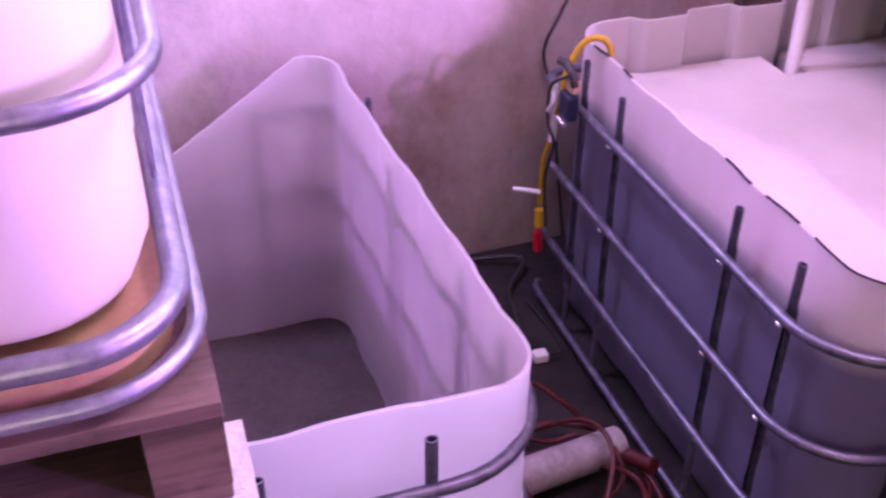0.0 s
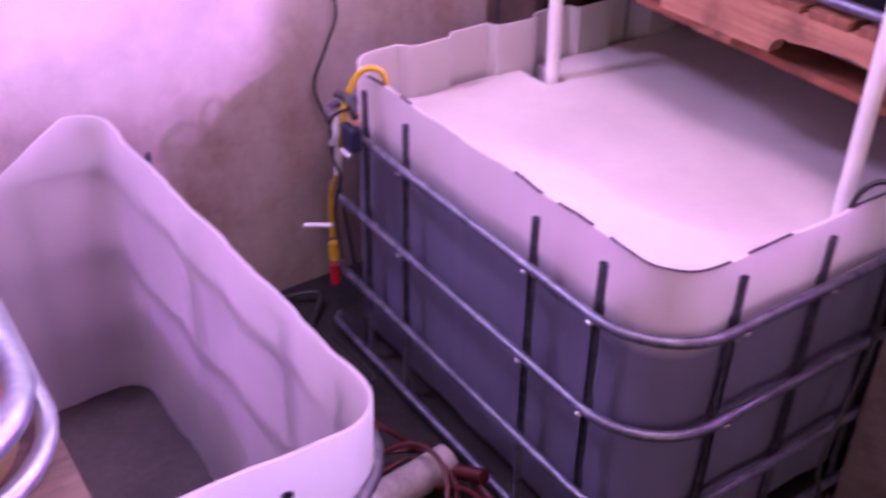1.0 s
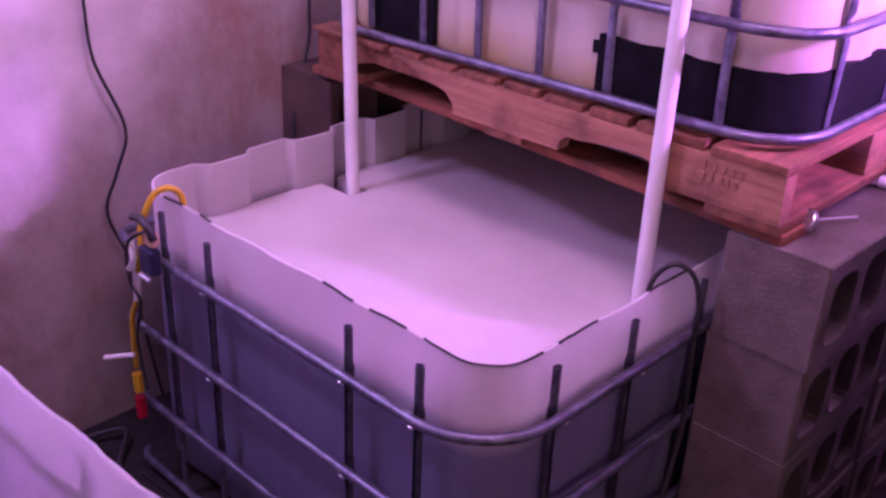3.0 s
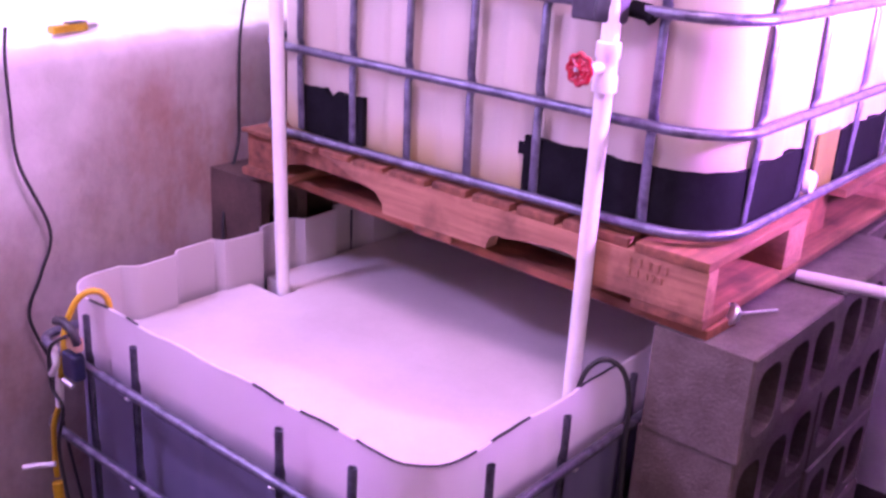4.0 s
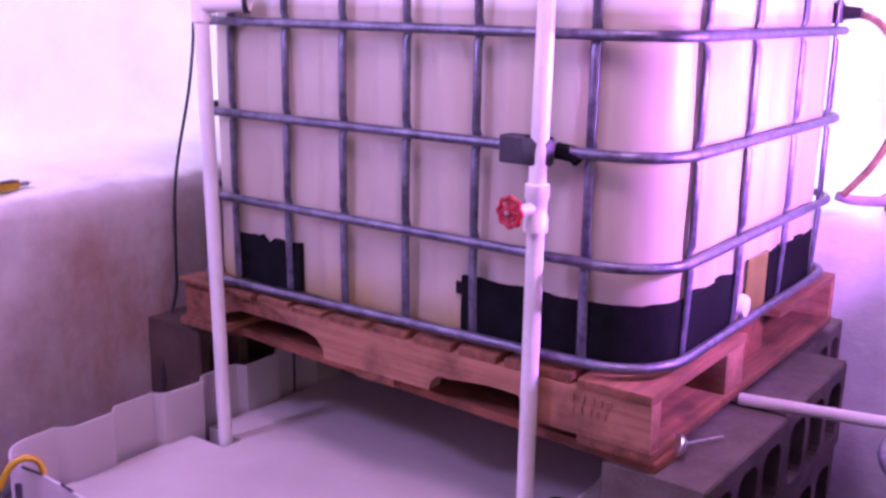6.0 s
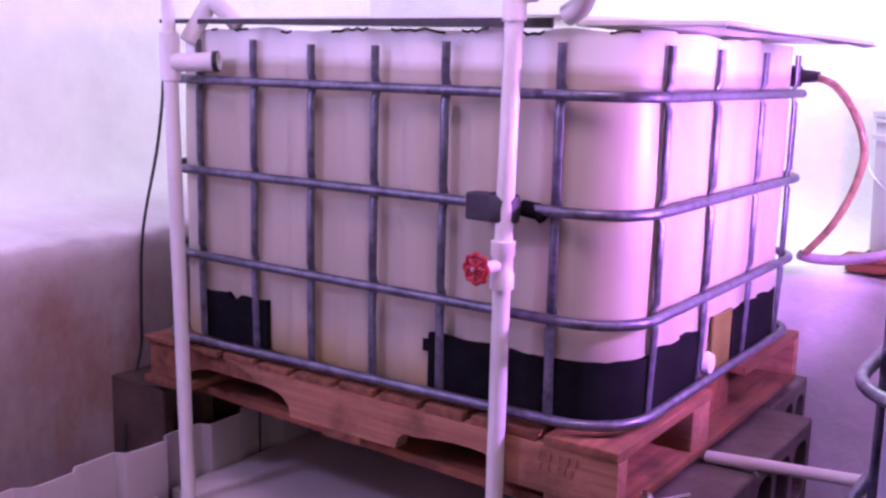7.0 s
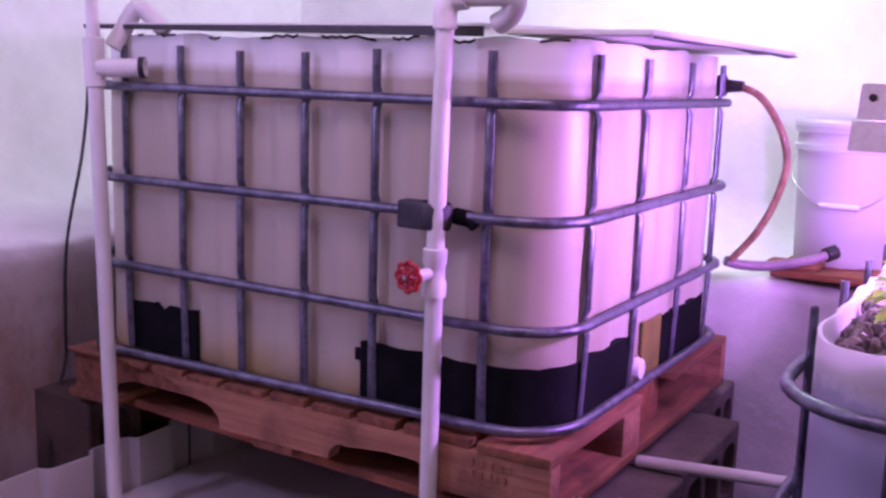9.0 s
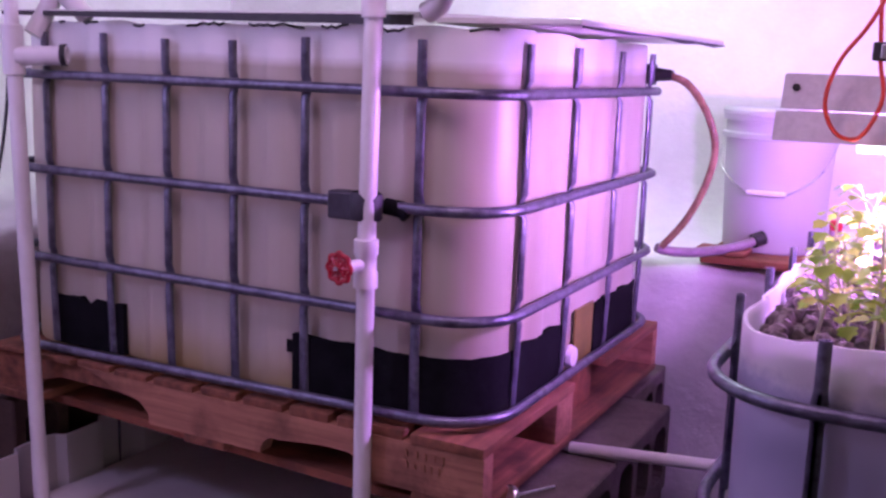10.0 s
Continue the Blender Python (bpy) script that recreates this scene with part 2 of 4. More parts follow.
YELLOW = mat_simple("yellow_plastic", (0.40, 0.25, 0.008), (0.56, 0.37, 0.014), 20, 0.4)
RED = mat_simple("red_enamel", (0.28, 0.004, 0.018), (0.42, 0.008, 0.03), 30, 0.35)
RED_HOSE = mat_simple("red_rubber_hose", (0.040, 0.004, 0.005), (0.075, 0.006, 0.007), 20, 0.5)
ORANGE = mat_simple("orange_cord", (0.5, 0.035, 0.02), (0.66, 0.06, 0.03), 30, 0.45)
COPPER = mat_simple("brown_translucent_hose", (0.13, 0.065, 0.04), (0.38, 0.235, 0.15), 22, 0.25)
VIOLET_HOSE = mat_simple("grey_hose", (0.22, 0.15, 0.2), (0.34, 0.25, 0.32), 12, 0.35)
STEEL = mat_simple("bright_steel", (0.5, 0.5, 0.5), (0.7, 0.7, 0.7), 30, 0.3, 0.9)
HOOD = mat_simple("grey_painted_hood", (0.50, 0.48, 0.49), (0.60, 0.58, 0.59), 5, 0.55)
SLUDGE = mat_simple("tank_sediment", (0.038, 0.030, 0.028), (0.085, 0.068, 0.062), 6, 0.75)
GRAVEL = mat_simple("clay_gravel", (0.09, 0.07, 0.072), (0.28, 0.22, 0.225), 45, 0.9, 0, 0.5)
STEM = mat_simple("pale_stem", (0.52, 0.54, 0.34), (0.68, 0.68, 0.48), 20, 0.5)
BRASS = mat_simple("tan_plywood_pallet", (0.34, 0.22, 0.12), (0.48, 0.32, 0.19), 10, 0.7)


def mat_leaf():
    m, t, p = nodes("leaf_green")
    r = t.nodes.new("ShaderNodeNewGeometry").outputs["Random Per Island"]
    base = ramp(t, r, ((0.0, (0.20, 0.38, 0.04)), (0.35, (0.46, 0.62, 0.10)), (0.7, (0.66, 0.74, 0.18)), (1.0, (0.76, 0.74, 0.22))))
    t.links.new(base, p.inputs["Base Color"])
    p.inputs["Roughness"].default_value = 0.45
    tr = t.nodes.new("ShaderNodeBsdfTranslucent")
    t.links.new(base, tr.inputs[0])
    ms = t.nodes.new("ShaderNodeMixShader")
    ms.inputs[0].default_value = 0.4
    t.links.new(p.outputs[0], ms.inputs[1])
    t.links.new(tr.outputs[0], ms.inputs[2])
    t.links.new(ms.outputs[0], t.nodes["Material Output"].inputs[0])
    return m


LEAF = mat_leaf()
LID_SHEET = mat_plastic("thin_white_sheet", (0.90, 0.89, 0.89), (0, 0, 0), None, sheer=0.6)


def mat_glow(name, colour, strength):
    m, t, p = nodes(name)
    p.inputs["Emission Color"].default_value = (*colour, 1)
    p.inputs["Emission Strength"].default_value = strength
    return m


TUBE_GLOW = mat_glow("lamp_tube_glow", (0.95, 0.85, 1.0), 9)

# ---------------------------------------------------------------- mesh helpers


def part(name, bm, material, parent=None, label="", smooth=None):
    me = bpy.data.meshes.new(name)
    bmesh.ops.recalc_face_normals(bm, faces=bm.faces)
    bm.to_mesh(me)
    bm.free()
    me.materials.append(material)
    if smooth is not None:
        me.shade_smooth()
        me.set_sharp_from_angle(angle=radians(smooth))
    ob = new(name, me)
    if parent is not None:
        ob.parent = parent
    if label:
        ob["label"] = label
    return ob


def thing(name, label, category, group="", kind="", at=(0, 0, 0)):
    ob = new(name)
    ob.location = at
    ob.empty_display_size = 0.05
    return tagged(ob, label, category, group, kind)


def box(x0, x1, y0, y1, z0, z1, bevel=0.0, bm=None):
    bm = bm or bmesh.new()
    r = bmesh.ops.create_cube(bm, size=1, matrix=Matrix.LocRotScale(((x0 + x1) / 2, (y0 + y1) / 2, (z0 + z1) / 2), None, (x1 - x0, y1 - y0, z1 - z0)))
    if bevel:
        es = list({e for v in r["verts"] for e in v.link_edges})
        bmesh.ops.bevel(bm, geom=es, offset=bevel, segments=2, profile=0.5, affect="EDGES")
    return bm


def smooth_path(pts, per=6, closed=False):
    """Points along a smooth line through pts."""
    p = [Vector(q) for q in pts]
    n, out = len(p), []
    for i in range(n if closed else n - 1):
        a, b, c, d = (p[(i + k) % n] if closed else p[min(max(i + k, 0), n - 1)] for k in (-1, 0, 1, 2))
        for j in range(per):
            t = j / per
            out.append(0.5 * (2 * b + (c - a) * t + (2 * a - 5 * b + 4 * c - d) * t * t + (3 * b - a - 3 * c + d) * t**3))
    if not closed:
        out.append(p[-1])
    return out


def tube(pts, r, sides=8, closed=False, bm=None, flat=1.0, radii=None):
    """A round bar along pts; flat squeezes it across."""
    bm = bm or bmesh.new()
    p = [Vector(q) for q in pts]
    n = len(p)
    rings, last = [], None
    for i in range(n):
        d = (p[(i + 1) % n] - p[i - 1]) if closed else (p[min(i + 1, n - 1)] - p[max(i - 1, 0)])
        d.normalize()
        if last is None:
            ref = Vector((0, 0, 1)) if abs(d.z) < 0.9 else Vector((1, 0, 0))
            u = d.cross(ref).normalized()
        else:
            u = (last - d * last.dot(d)).normalized()
        last = u
        v = d.cross(u)
        rr = radii[i] if radii else r
        rings.append([bm.verts.new(p[i] + u * (rr * math.cos(a)) + v * (rr * flat * math.sin(a))) for a in (2 * math.pi * k / sides for k in range(sides))])
    for i in range(n if closed else n - 1):
        a, b = rings[i], rings[(i + 1) % n]
        for k in range(sides):
            bm.faces.new((a[k], a[(k + 1) % sides], b[(k + 1) % sides], b[k]))
    if not closed:
        bm.faces.new(rings[0][::-1])
        bm.faces.new(rings[-1])
    return bm


def pipe(a, b, r, wall=0.004, sides=20, bm=None):
    """A hollow pipe from a to b with open ends."""
    bm = bm or bmesh.new()
    a, b = Vector(a), Vector(b)
    q = (b - a).to_track_quat("Z", "Y").to_matrix().to_4x4()
    rows = []
    for z, rr in ((0, r - wall), (0, r), ((b - a).length, r), ((b - a).length, r - wall)):
        rows.append([bm.verts.new(a + (q @ Vector((rr * math.cos(2 * math.pi * k / sides), rr * math.sin(2 * math.pi * k / sides), z)))) for k in range(sides)])
    for i in range(4):
        for k in range(sides):
            bm.faces.new((rows[i][k], rows[i][(k + 1) % sides], rows[(i + 1) % 4][(k + 1) % sides], rows[(i + 1) % 4][k]))
    return bm


def lathe(profile, sides=32, m=Matrix(), bm=None):
    bm = bm or bmesh.new()
    rows = [[bm.verts.new(m @ Vector((r * math.cos(2 * math.pi * k / sides), r * math.sin(2 * math.pi * k / sides), z))) for k in range(sides)] for r, z in profile]
    for i in range(len(rows) - 1):
        for k in range(sides):
            bm.faces.new((rows[i][k], rows[i][(k + 1) % sides], rows[i + 1][(k + 1) % sides], rows[i + 1][k]))
    return bm


def prism(poly, axis, a, b, bm=None):
    """A flat outline pushed along an axis; poly holds the two other coordinates in xyz order."""
    bm = bm or bmesh.new()

    def at(u, v, w):
        c = [u, v]
        c.insert("xyz".index(axis), w)
        return bm.verts.new(c)

    lo, hi = [at(u, v, a) for u, v in poly], [at(u, v, b) for u, v in poly]
    n = len(poly)
    bm.faces.new(lo[::-1])
    bm.faces.new(hi)
    for i in range(n):
        bm.faces.new((lo[i], lo[(i + 1) % n], hi[(i + 1) % n], hi[i]))
    return bm


def rounded(x0, x1, y0, y1, r, corner=8, step=0.02):
    """Points and outward normals round a rounded rectangle: front (y0), right, back, left. r: one radius, or right and left."""
    out = []
    r, q = r if isinstance(r, tuple) else (r, r)

    def straight(a, b, nrm):
        k = max(1, int((Vector(b) - Vector(a)).length / step))
        for i in range(k):
            out.append((Vector(a).lerp(Vector(b), i / k), Vector(nrm), i / k))

    def arc(cx, cy, a0, r=r):
        for i in range(corner):
            a = radians(a0 + 90 * i / corner)
            nrm = Vector((math.cos(a), math.sin(a)))
            out.append((Vector((cx, cy)) + r * nrm, nrm, -1))

    straight((x0 + q, y0), (x1 - r, y0), (0, -1))
    arc(x1 - r, y0 + r, -90)
    straight((x1, y0 + r), (x1, y1 - r), (1, 0))
    arc(x1 - r, y1 - r, 0)
    straight((x1 - r, y1), (x0 + q, y1), (0, 1))
    arc(x0 + q, y1 - q, 90, q)
    straight((x0, y1 - q), (x0, y0 + q), (-1, 0))
    arc(x0 + q, y0 + q, 180, q)
    return out


def flute(s, count, depth, crisp=2.2):
    """Moulded ribs: how far the wall stands in at s along a side."""
    if s < 0:
        return 0.0
    w = 0.5 - 0.5 * math.cos(2 * math.pi * s * count)
    return -depth * min(1, max(0, (w - 0.5 + 0.55 / crisp) * crisp)) * min(1, 12 * min(s, 1 - s))


def bottle(rect, r, z0, z1, ribs=5, depth=0.012, thick=0.005, wave=0.006, bottom_r=0.05, seed=0, rows=9, far_depth=None):
    """The open-topped plastic shell of a cut-down tank: moulded ribs, rounded foot, hand-cut rim."""
    bm = bmesh.new()
    ring = rounded(*rect, r, 8, 0.012)
    n = len(ring)
    prof = [(-bottom_r, z0), (-bottom_r * 0.3, z0 + bottom_r * 0.3), (0, z0 + bottom_r)]
    prof += [(0, z0 + bottom_r + (z1 - z0 - bottom_r) * k / rows) for k in range(1, rows + 1)]
    outer, inner = [], []
    for ins, z in prof:
        a, b = [], []
        for i, (p, nrm, s) in enumerate(ring):
            deep = far_depth if far_depth is not None and (nrm.x < -0.9 or nrm.y > 0.9) else depth
            f = flute(s, ribs, deep, 6.0 if deep > 0.015 else 2.2) + 0.003 * noise.noise((p.x * 4, p.y * 4, z * 5 + seed))
            top = z
            if z == prof[-1][1]:
                top += wave * (noise.noise((p.x * 9 + seed, p.y * 9, 0.3)) + 0.5 * noise.noise((p.x * 25, p.y * 25 + seed, 1.3)))
            q = p + nrm * (ins + f)
            w = p + nrm * (ins + f - thick)
            a.append(bm.verts.new((q.x, q.y, top)))
            b.append(bm.verts.new((w.x, w.y, top if z > z0 else z + thick)))
        outer.append(a)
        inner.append(b)
    for rows_, flip in ((outer, False), (inner, True)):
        for i in range(len(rows_) - 1):
            for k in range(n):
                q = (rows_[i][k], rows_[i][(k + 1) % n], rows_[i + 1][(k + 1) % n], rows_[i + 1][k])
                bm.faces.new(q[::-1] if flip else q)
    for k in range(n):
        bm.faces.new((outer[-1][k], outer[-1][(k + 1) % n], inner[-1][(k + 1) % n], inner[-1][k]))
    bm.faces.new(outer[0][::-1])
    bm.faces.new(inner[0])
    return bm


def cage_ring(rect, r, z, bar=0.0095, keep=None):
    """A ring bar; keep: which of its points remain where a piece is left out of it."""
    pts = [Vector((p.x, p.y, z)) for p, nrm, s in rounded(*rect, r, 8, 0.05)]
    if keep is None:
        return tube(pts, bar, 10, True)
    out = [i for i, p in enumerate(pts) if not keep(p)]
    pts = pts[out[-1] + 1 :] + pts[: out[0]]
    return tube(pts, bar, 10)


def cage_post(x, y, z0, z1, along, rings, wide=0.0085):
    """A flattened upright, pinched where a ring is welded to it, open at its cut top. along: the way its wall runs."""
    bm = bmesh.new()
    zs = [z0]
    for z in rings:
        if z0 + 0.03 < z < z1 - 0.03:
            zs += [z - 0.022, z - 0.01, z + 0.01, z + 0.022]
    zs.append(z1)
    rows = []
    for z in zs:
        near = min([abs(z - q) for q in rings] + [1])
        pinch = near < 0.015
        u, v = (wide * 1.25, 0.003) if pinch else (wide, 0.0065)
        lean = 0.004 if pinch else 0.0
        row = []
        for k in range(10):
            a = 2 * math.pi * k / 10
            du, dv = u * math.cos(a), v * math.sin(a)
            row.append(bm.verts.new((x + du, y + dv + lean, z) if along == "x" else (x + dv - lean, y + du, z)))
        rows.append(row)
    inside = [bm.verts.new((x + (v.co.x - x) * 0.75, y + (v.co.y - y) * 0.75, z1)) for v in rows[-1]]
    deep = [bm.verts.new((v.co.x, v.co.y, z1 - 0.03)) for v in inside]
    rows += [inside, deep]
    for i in range(len(rows) - 1):
        for k in range(10):
            bm.faces.new((rows[i][k], rows[i][(k + 1) % 10], rows[i + 1][(k + 1) % 10], rows[i + 1][k]))
    bm.faces.new(rows[0][::-1])
    bm.faces.new(rows[-1])
    return bm


def cage(owner, rect, r, rings, posts, z0, z1, steel, off=0.018, welds=()):
    """Rings and uprights round a tank. posts: (side, place, lift)."""
    x0, x1, y0, y1 = rect
    for z in rings:
        part("cage_ring", cage_ring(rect, r, z), steel, owner, "grey galvanised steel ring bar", 40)
    for side, s, lift in posts:
        x, y, along = {"front": (s, y0 + off, "x"), "back": (s, y1 - off, "x"), "right": (x1 - off, s, "y"), "left": (x0 + off, s, "y")}[side]
        part("cage_post", cage_post(x, y, z0, z1 + lift, along, rings + welds), steel, owner, "dull grey steel upright", 40)


# ---------------------------------------------------------------- room


def stepped_wall(name, axis, face, ledge_z, depth, a, b, material, sign, top=2.6):
    """A wall that is thicker below: rounded ledge, then the upper wall set back."""
    prof = [(0, -0.1), (0, ledge_z - 0.05), (0.006, ledge_z - 0.025), (0.022, ledge_z - 0.008), (0.05, ledge_z)]
    prof += [(depth - 0.10, ledge_z + 0.03), (depth - 0.04, ledge_z + 0.06), (depth - 0.01, ledge_z + 0.11), (depth, ledge_z + 0.18), (depth, top), (depth + 0.2, top), (depth + 0.2, -0.1)]
    bm = bmesh.new()
    n = int((b - a) / 0.06)
    rows = []
    for i in range(n + 1):
        w = a + (b - a) * i / n
        row = []
        for d, z in prof:
            wob = 0.012 * noise.noise((w * 2.2, z * 1.5, face)) + 0.004 * noise.noise((w * 9, z * 7, face)) if d < depth + 0.1 else 0
            zz = z + (0.012 * noise.noise((w * 4, 7.7, face)) if 0 < d < depth - 0.01 else 0)
            u = face + sign * (d + wob)
            row.append(bm.verts.new((u, w, zz) if axis == "x" else (w, u, zz)))
        rows.append(row)
    m = len(prof)
    for i in range(n):
        for k in range(m):
            bm.faces.new((rows[i][k], rows[i][(k + 1) % m], rows[i + 1][(k + 1) % m], rows[i + 1][k]))
    bm.faces.new(rows[0])
    bm.faces.new(rows[-1][::-1])
    ob = part(name, bm, material, None, "", 50)
    return ob


tagged(stepped_wall("wall_west", "x", 0.0, 1.137, 0.46, -3.2, 2.2, WALL_A, -1), "white painted masonry wall with brown damp stains, painted-in shade and a ledge", "wall", kind="structure")
tagged(stepped_wall("wall_north", "y", 1.63, 1.072, 0.43, -0.66, 4.6, WALL_B, 1), "white painted masonry wall with a ledge", "wall", kind="structure")
tagged(part("floor", box(-0.7, 4.8, -3.4, 2.3, -0.2, 0.0), FLOOR), "near-black concrete floor", "floor", kind="structure")
tagged(part("ceiling", box(-0.7, 4.8, -3.4, 2.3, 2.6, 2.7), CEIL), "brown boarded ceiling", "ceiling", kind="structure")
tagged(part("wall_south", box(-0.7, 4.8, -3.4, -3.2, 0, 2.6), BARE), "bare grey masonry wall", "wall", kind="structure")
# out of view; its window opening is assumed
east = bmesh.new()
for q in ((-3.2, -2.15, 0, 2.6), (-0.65, 1.63, 0, 2.6), (-2.15, -0.65, 0, 1.2), (-2.15, -0.65, 2.3, 2.6)):
    box(4.6, 4.8, q[0], q[1], q[2], q[3], 0, east)
tagged(part("wall_east", east, BARE), "unseen bare masonry wall with an assumed window opening", "wall", kind="structure")

# ---------------------------------------------------------------- wooden pallets and concrete blocks


def board(name, x0, x1, y0, y1, z0, z1, mat, owner, label="", bevel=0.003):
    """A plank whose own origin lies at its middle, so that its grain is its own."""
    c = Vector(((x0 + x1) / 2, (y0 + y1) / 2, (z0 + z1) / 2))
    bm = box(x0 - c.x, x1 - c.x, y0 - c.y, y1 - c.y, z0 - c.z, z1 - c.z, bevel)
    ob = part(name, bm, mat, owner, label, 30)
    ob.location = c
    return ob


def stringer(owner, x0, x1, y, z0, z1, thick=0.036):
    """A notched stringer: two hand-lift cutouts with rounded ends in its lower edge."""
    L, h = x1 - x0, z1 - z0
    poly = [(0, z0), (0.19 * L, z0)]
    for a, b in ((0.19, 0.375), (0.625, 0.81)):
        if a > 0.5:
            poly.append((a * L, z0))
        for k in range(6):
            q = radians(90 * k / 5)
            poly.append((a * L + 0.03 * (1 - math.cos(q)), z0 + 0.55 * h * math.sin(q)))
        for k in range(6):
            q = radians(90 * (5 - k) / 5)
            poly.append((b * L - 0.03 * (1 - math.cos(q)), z0 + 0.55 * h * math.sin(q)))
    poly += [(L, z0), (L, z1), (0, z1)]
    clean = []
    for p in poly:
        if not clean or (Vector(p) - Vector(clean[-1])).length > 1e-5:
            clean.append(p)
    bm = prism(clean, "y", -thick / 2, thick / 2)
    ob = part("stringer", bm, WOOD_X, owner)
    ob.location = (x0, y, 0)
    return ob


def split_stringer(owner, x0, x1, y, z0, z1, thick=0.036):
    """The front stringer: its face has split away at one end, leaving a slanting break and a shade-darkened stub
    behind.
    """
    L, h = x1 - x0, z1 - z0
    rnd = random.Random(2)
    poly = [(0.385 * L, z0), (0.383 * L, z0 + 0.25 * h), (0.372 * L, z0 + 0.40 * h)]
    for k in range(7):
        u = k / 6
        poly.append(((0.365 - 0.13 * u) * L, z0 + (0.46 + 0.54 * u) * h + rnd.uniform(-0.003, 0.003)))
    poly += [(L, z1), (L, z0)]
    for k in range(6):
        q = radians(90 * k / 5)
        poly.append((0.80 * L - 0.03 * (1 - math.cos(q)), z0 + 0.5 * h * math.sin(q)))
    for k in range(5):
        poly.append(((0.74 - 0.022 * k) * L, z0 + (0.52 - 0.03 * k) * h + rnd.uniform(-0.002, 0.002)))
    for k in range(6):
        q = radians(90 * (5 - k) / 5)
        poly.append((0.615 * L + 0.03 * (1 - math.cos(q)), z0 + 0.40 * h * math.sin(q)))
    front = part("stringer", prism(poly, "y", -thick / 2, thick / 2), WOOD_X, owner, "salmon-brown board with a splintered end")
    front.location = (x0, y, 0)
    # stub takes the darker deck wood, putting the left end's shade into its colour
    stub = [(0, z0), (0.08 * L, z0), (0.10 * L, z0 + 0.3 * h), (0.16 * L, z0 + 0.52 * h), (0.30 * L, z0 + 0.5 * h), (0.34 * L, z0 + 0.42 * h), (0.34 * L, z1), (0, z1)]
    back = part("stringer", prism(stub, "y", -thick / 2 + 0.02, thick / 2 + 0.012), WOOD_Y, owner, "broken stub of board, darkened for shade")
    back.location = (x0, y, 0)
    return [front, back]


def pallet(label, x0, x1, y0, y1, z0, z1, decks, broken=False, wide=0.036):
    own = thing("wooden_pallet", label, "pallet", "tank pallets", at=((x0 + x1) / 2, (y0 + y1) / 2, z0))
    base = own.location.copy()
    made = []
    t = 0.019
    for k, y in enumerate((y0 + wide / 2 + 0.001, (y0 + y1) / 2, y1 - wide / 2 - 0.001)):
        if k == 0 and broken:
            made += split_stringer(own, x0, x1, y, z0 + t, z1 - t)
        else:
            made.append(stringer(own, x0, x1 - (0.2 if k == 1 and broken else 0), y, z0 + t, z1 - t, wide))
    rnd = random.Random(4)
    slack = (x1 - x0 - sum(decks)) / (len(decks) - 1)
    x = x0
    for i, w in enumerate(decks):
        if broken and i == len(decks) - 1:
            made.append(board("deck_board", x, x1, y0 - 0.002, y0 + 0.427, z1 - t, z1, WOOD_Y, own, "pinkish sawn-off deck board"))
            made.append(board("deck_board", x, x1, y0 + 0.62, y1, z1 - t, z1, WOOD_Y, own, "pinkish sawn-off deck board"))
            made.append(board("spacer_block", x1 - 0.10, x1 - 0.002, y0 + 0.335, y0 + 0.425, z0 + t, z1 - t, WOOD_X, own, "wooden spacer block"))
            made.append(board("spacer_block", x1 - 0.17, x1 - 0.045, y0 + 0.50, y0 + 0.655, z0 + t, z1 - 0.002, WOOD_RED, own, "dark red wooden spacer block"))
            continue
        made.append(board("deck_board", x, min(x + w, x1), y0 + 0.002 + rnd.uniform(-0.003, 0.003), y1 + rnd.uniform(-0.006, 0.006), z1 - t, z1 - (0.009 * (x1 - x) / (x1 - x0) if broken else 0) + rnd.uniform(-0.002, 0.002), WOOD_Y, own, "", 0.0015))
        x += w + slack
    for a, w in ((x0 - 0.002, 0.14), ((x0 + x1) / 2 - 0.05, 0.1), (x1 - 0.138, 0.14)):
        made.append(board("bottom_board", a, a + w, y0 + 0.002, y1 - 0.002, z0, z0 + t, WOOD_Y, own))
    for o in made:
        o.location -= base
    return own


P0, P1 = 0.156, 1.352
upper_pallet = pallet("weathered reddish wooden pallet under the filled tank", P0, P1, 0.5, 1.516, 0.817, 0.94, [0.14, 0.085, 0.09, 0.085, 0.1, 0.085, 0.09, 0.085, 0.135, 0.14], True)
plank = board("support_plank", 0.12, 1.362, 0.546, 0.646, 0.797, 0.8165, WOOD_RED, None, "", 0.003)
plank.rotation_euler.z = radians(-2.9)
tagged(plank, "long reddish wooden plank bridging the blocks under the pallet", "plank")
rnd = random.Random(8)
for row, z in ((0, 0.899), (1, 0.878)):
    x = 1.200
    while x < 1.285 - 0.01 * row:
        w = rnd.uniform(0.006, 0.011)
        o = part("stencil_mark", box(x - 0.754, x + w - 0.754, -0.5105, -0.5085, z - 0.817, z + 0.012 - 0.817), mat_simple("faded_ink", (0.25, 0.115, 0.07), (0.33, 0.15, 0.09), 60, 0.9) if x < 1.201 and not row else bpy.data.materials["faded_ink"], upper_pallet)
        x += w + rnd.uniform(0.004, 0.014)
near_pallet = pallet("worn wooden pallet under the white tank", 0.17, 1.366, -1.90, -0.887, 0.797, 0.917, [0.14, 0.085, 0.09, 0.085, 0.1, 0.085, 0.09, 0.085, 0.135, 0.16], wide=0.07)
for o in near_pallet.children:
    o.data.materials[0] = WOOD_OLD
near_pallet.scale = (0.86, 0.86, 0.86)
near_pallet.location = (0.945, -1.326, 0.8985)


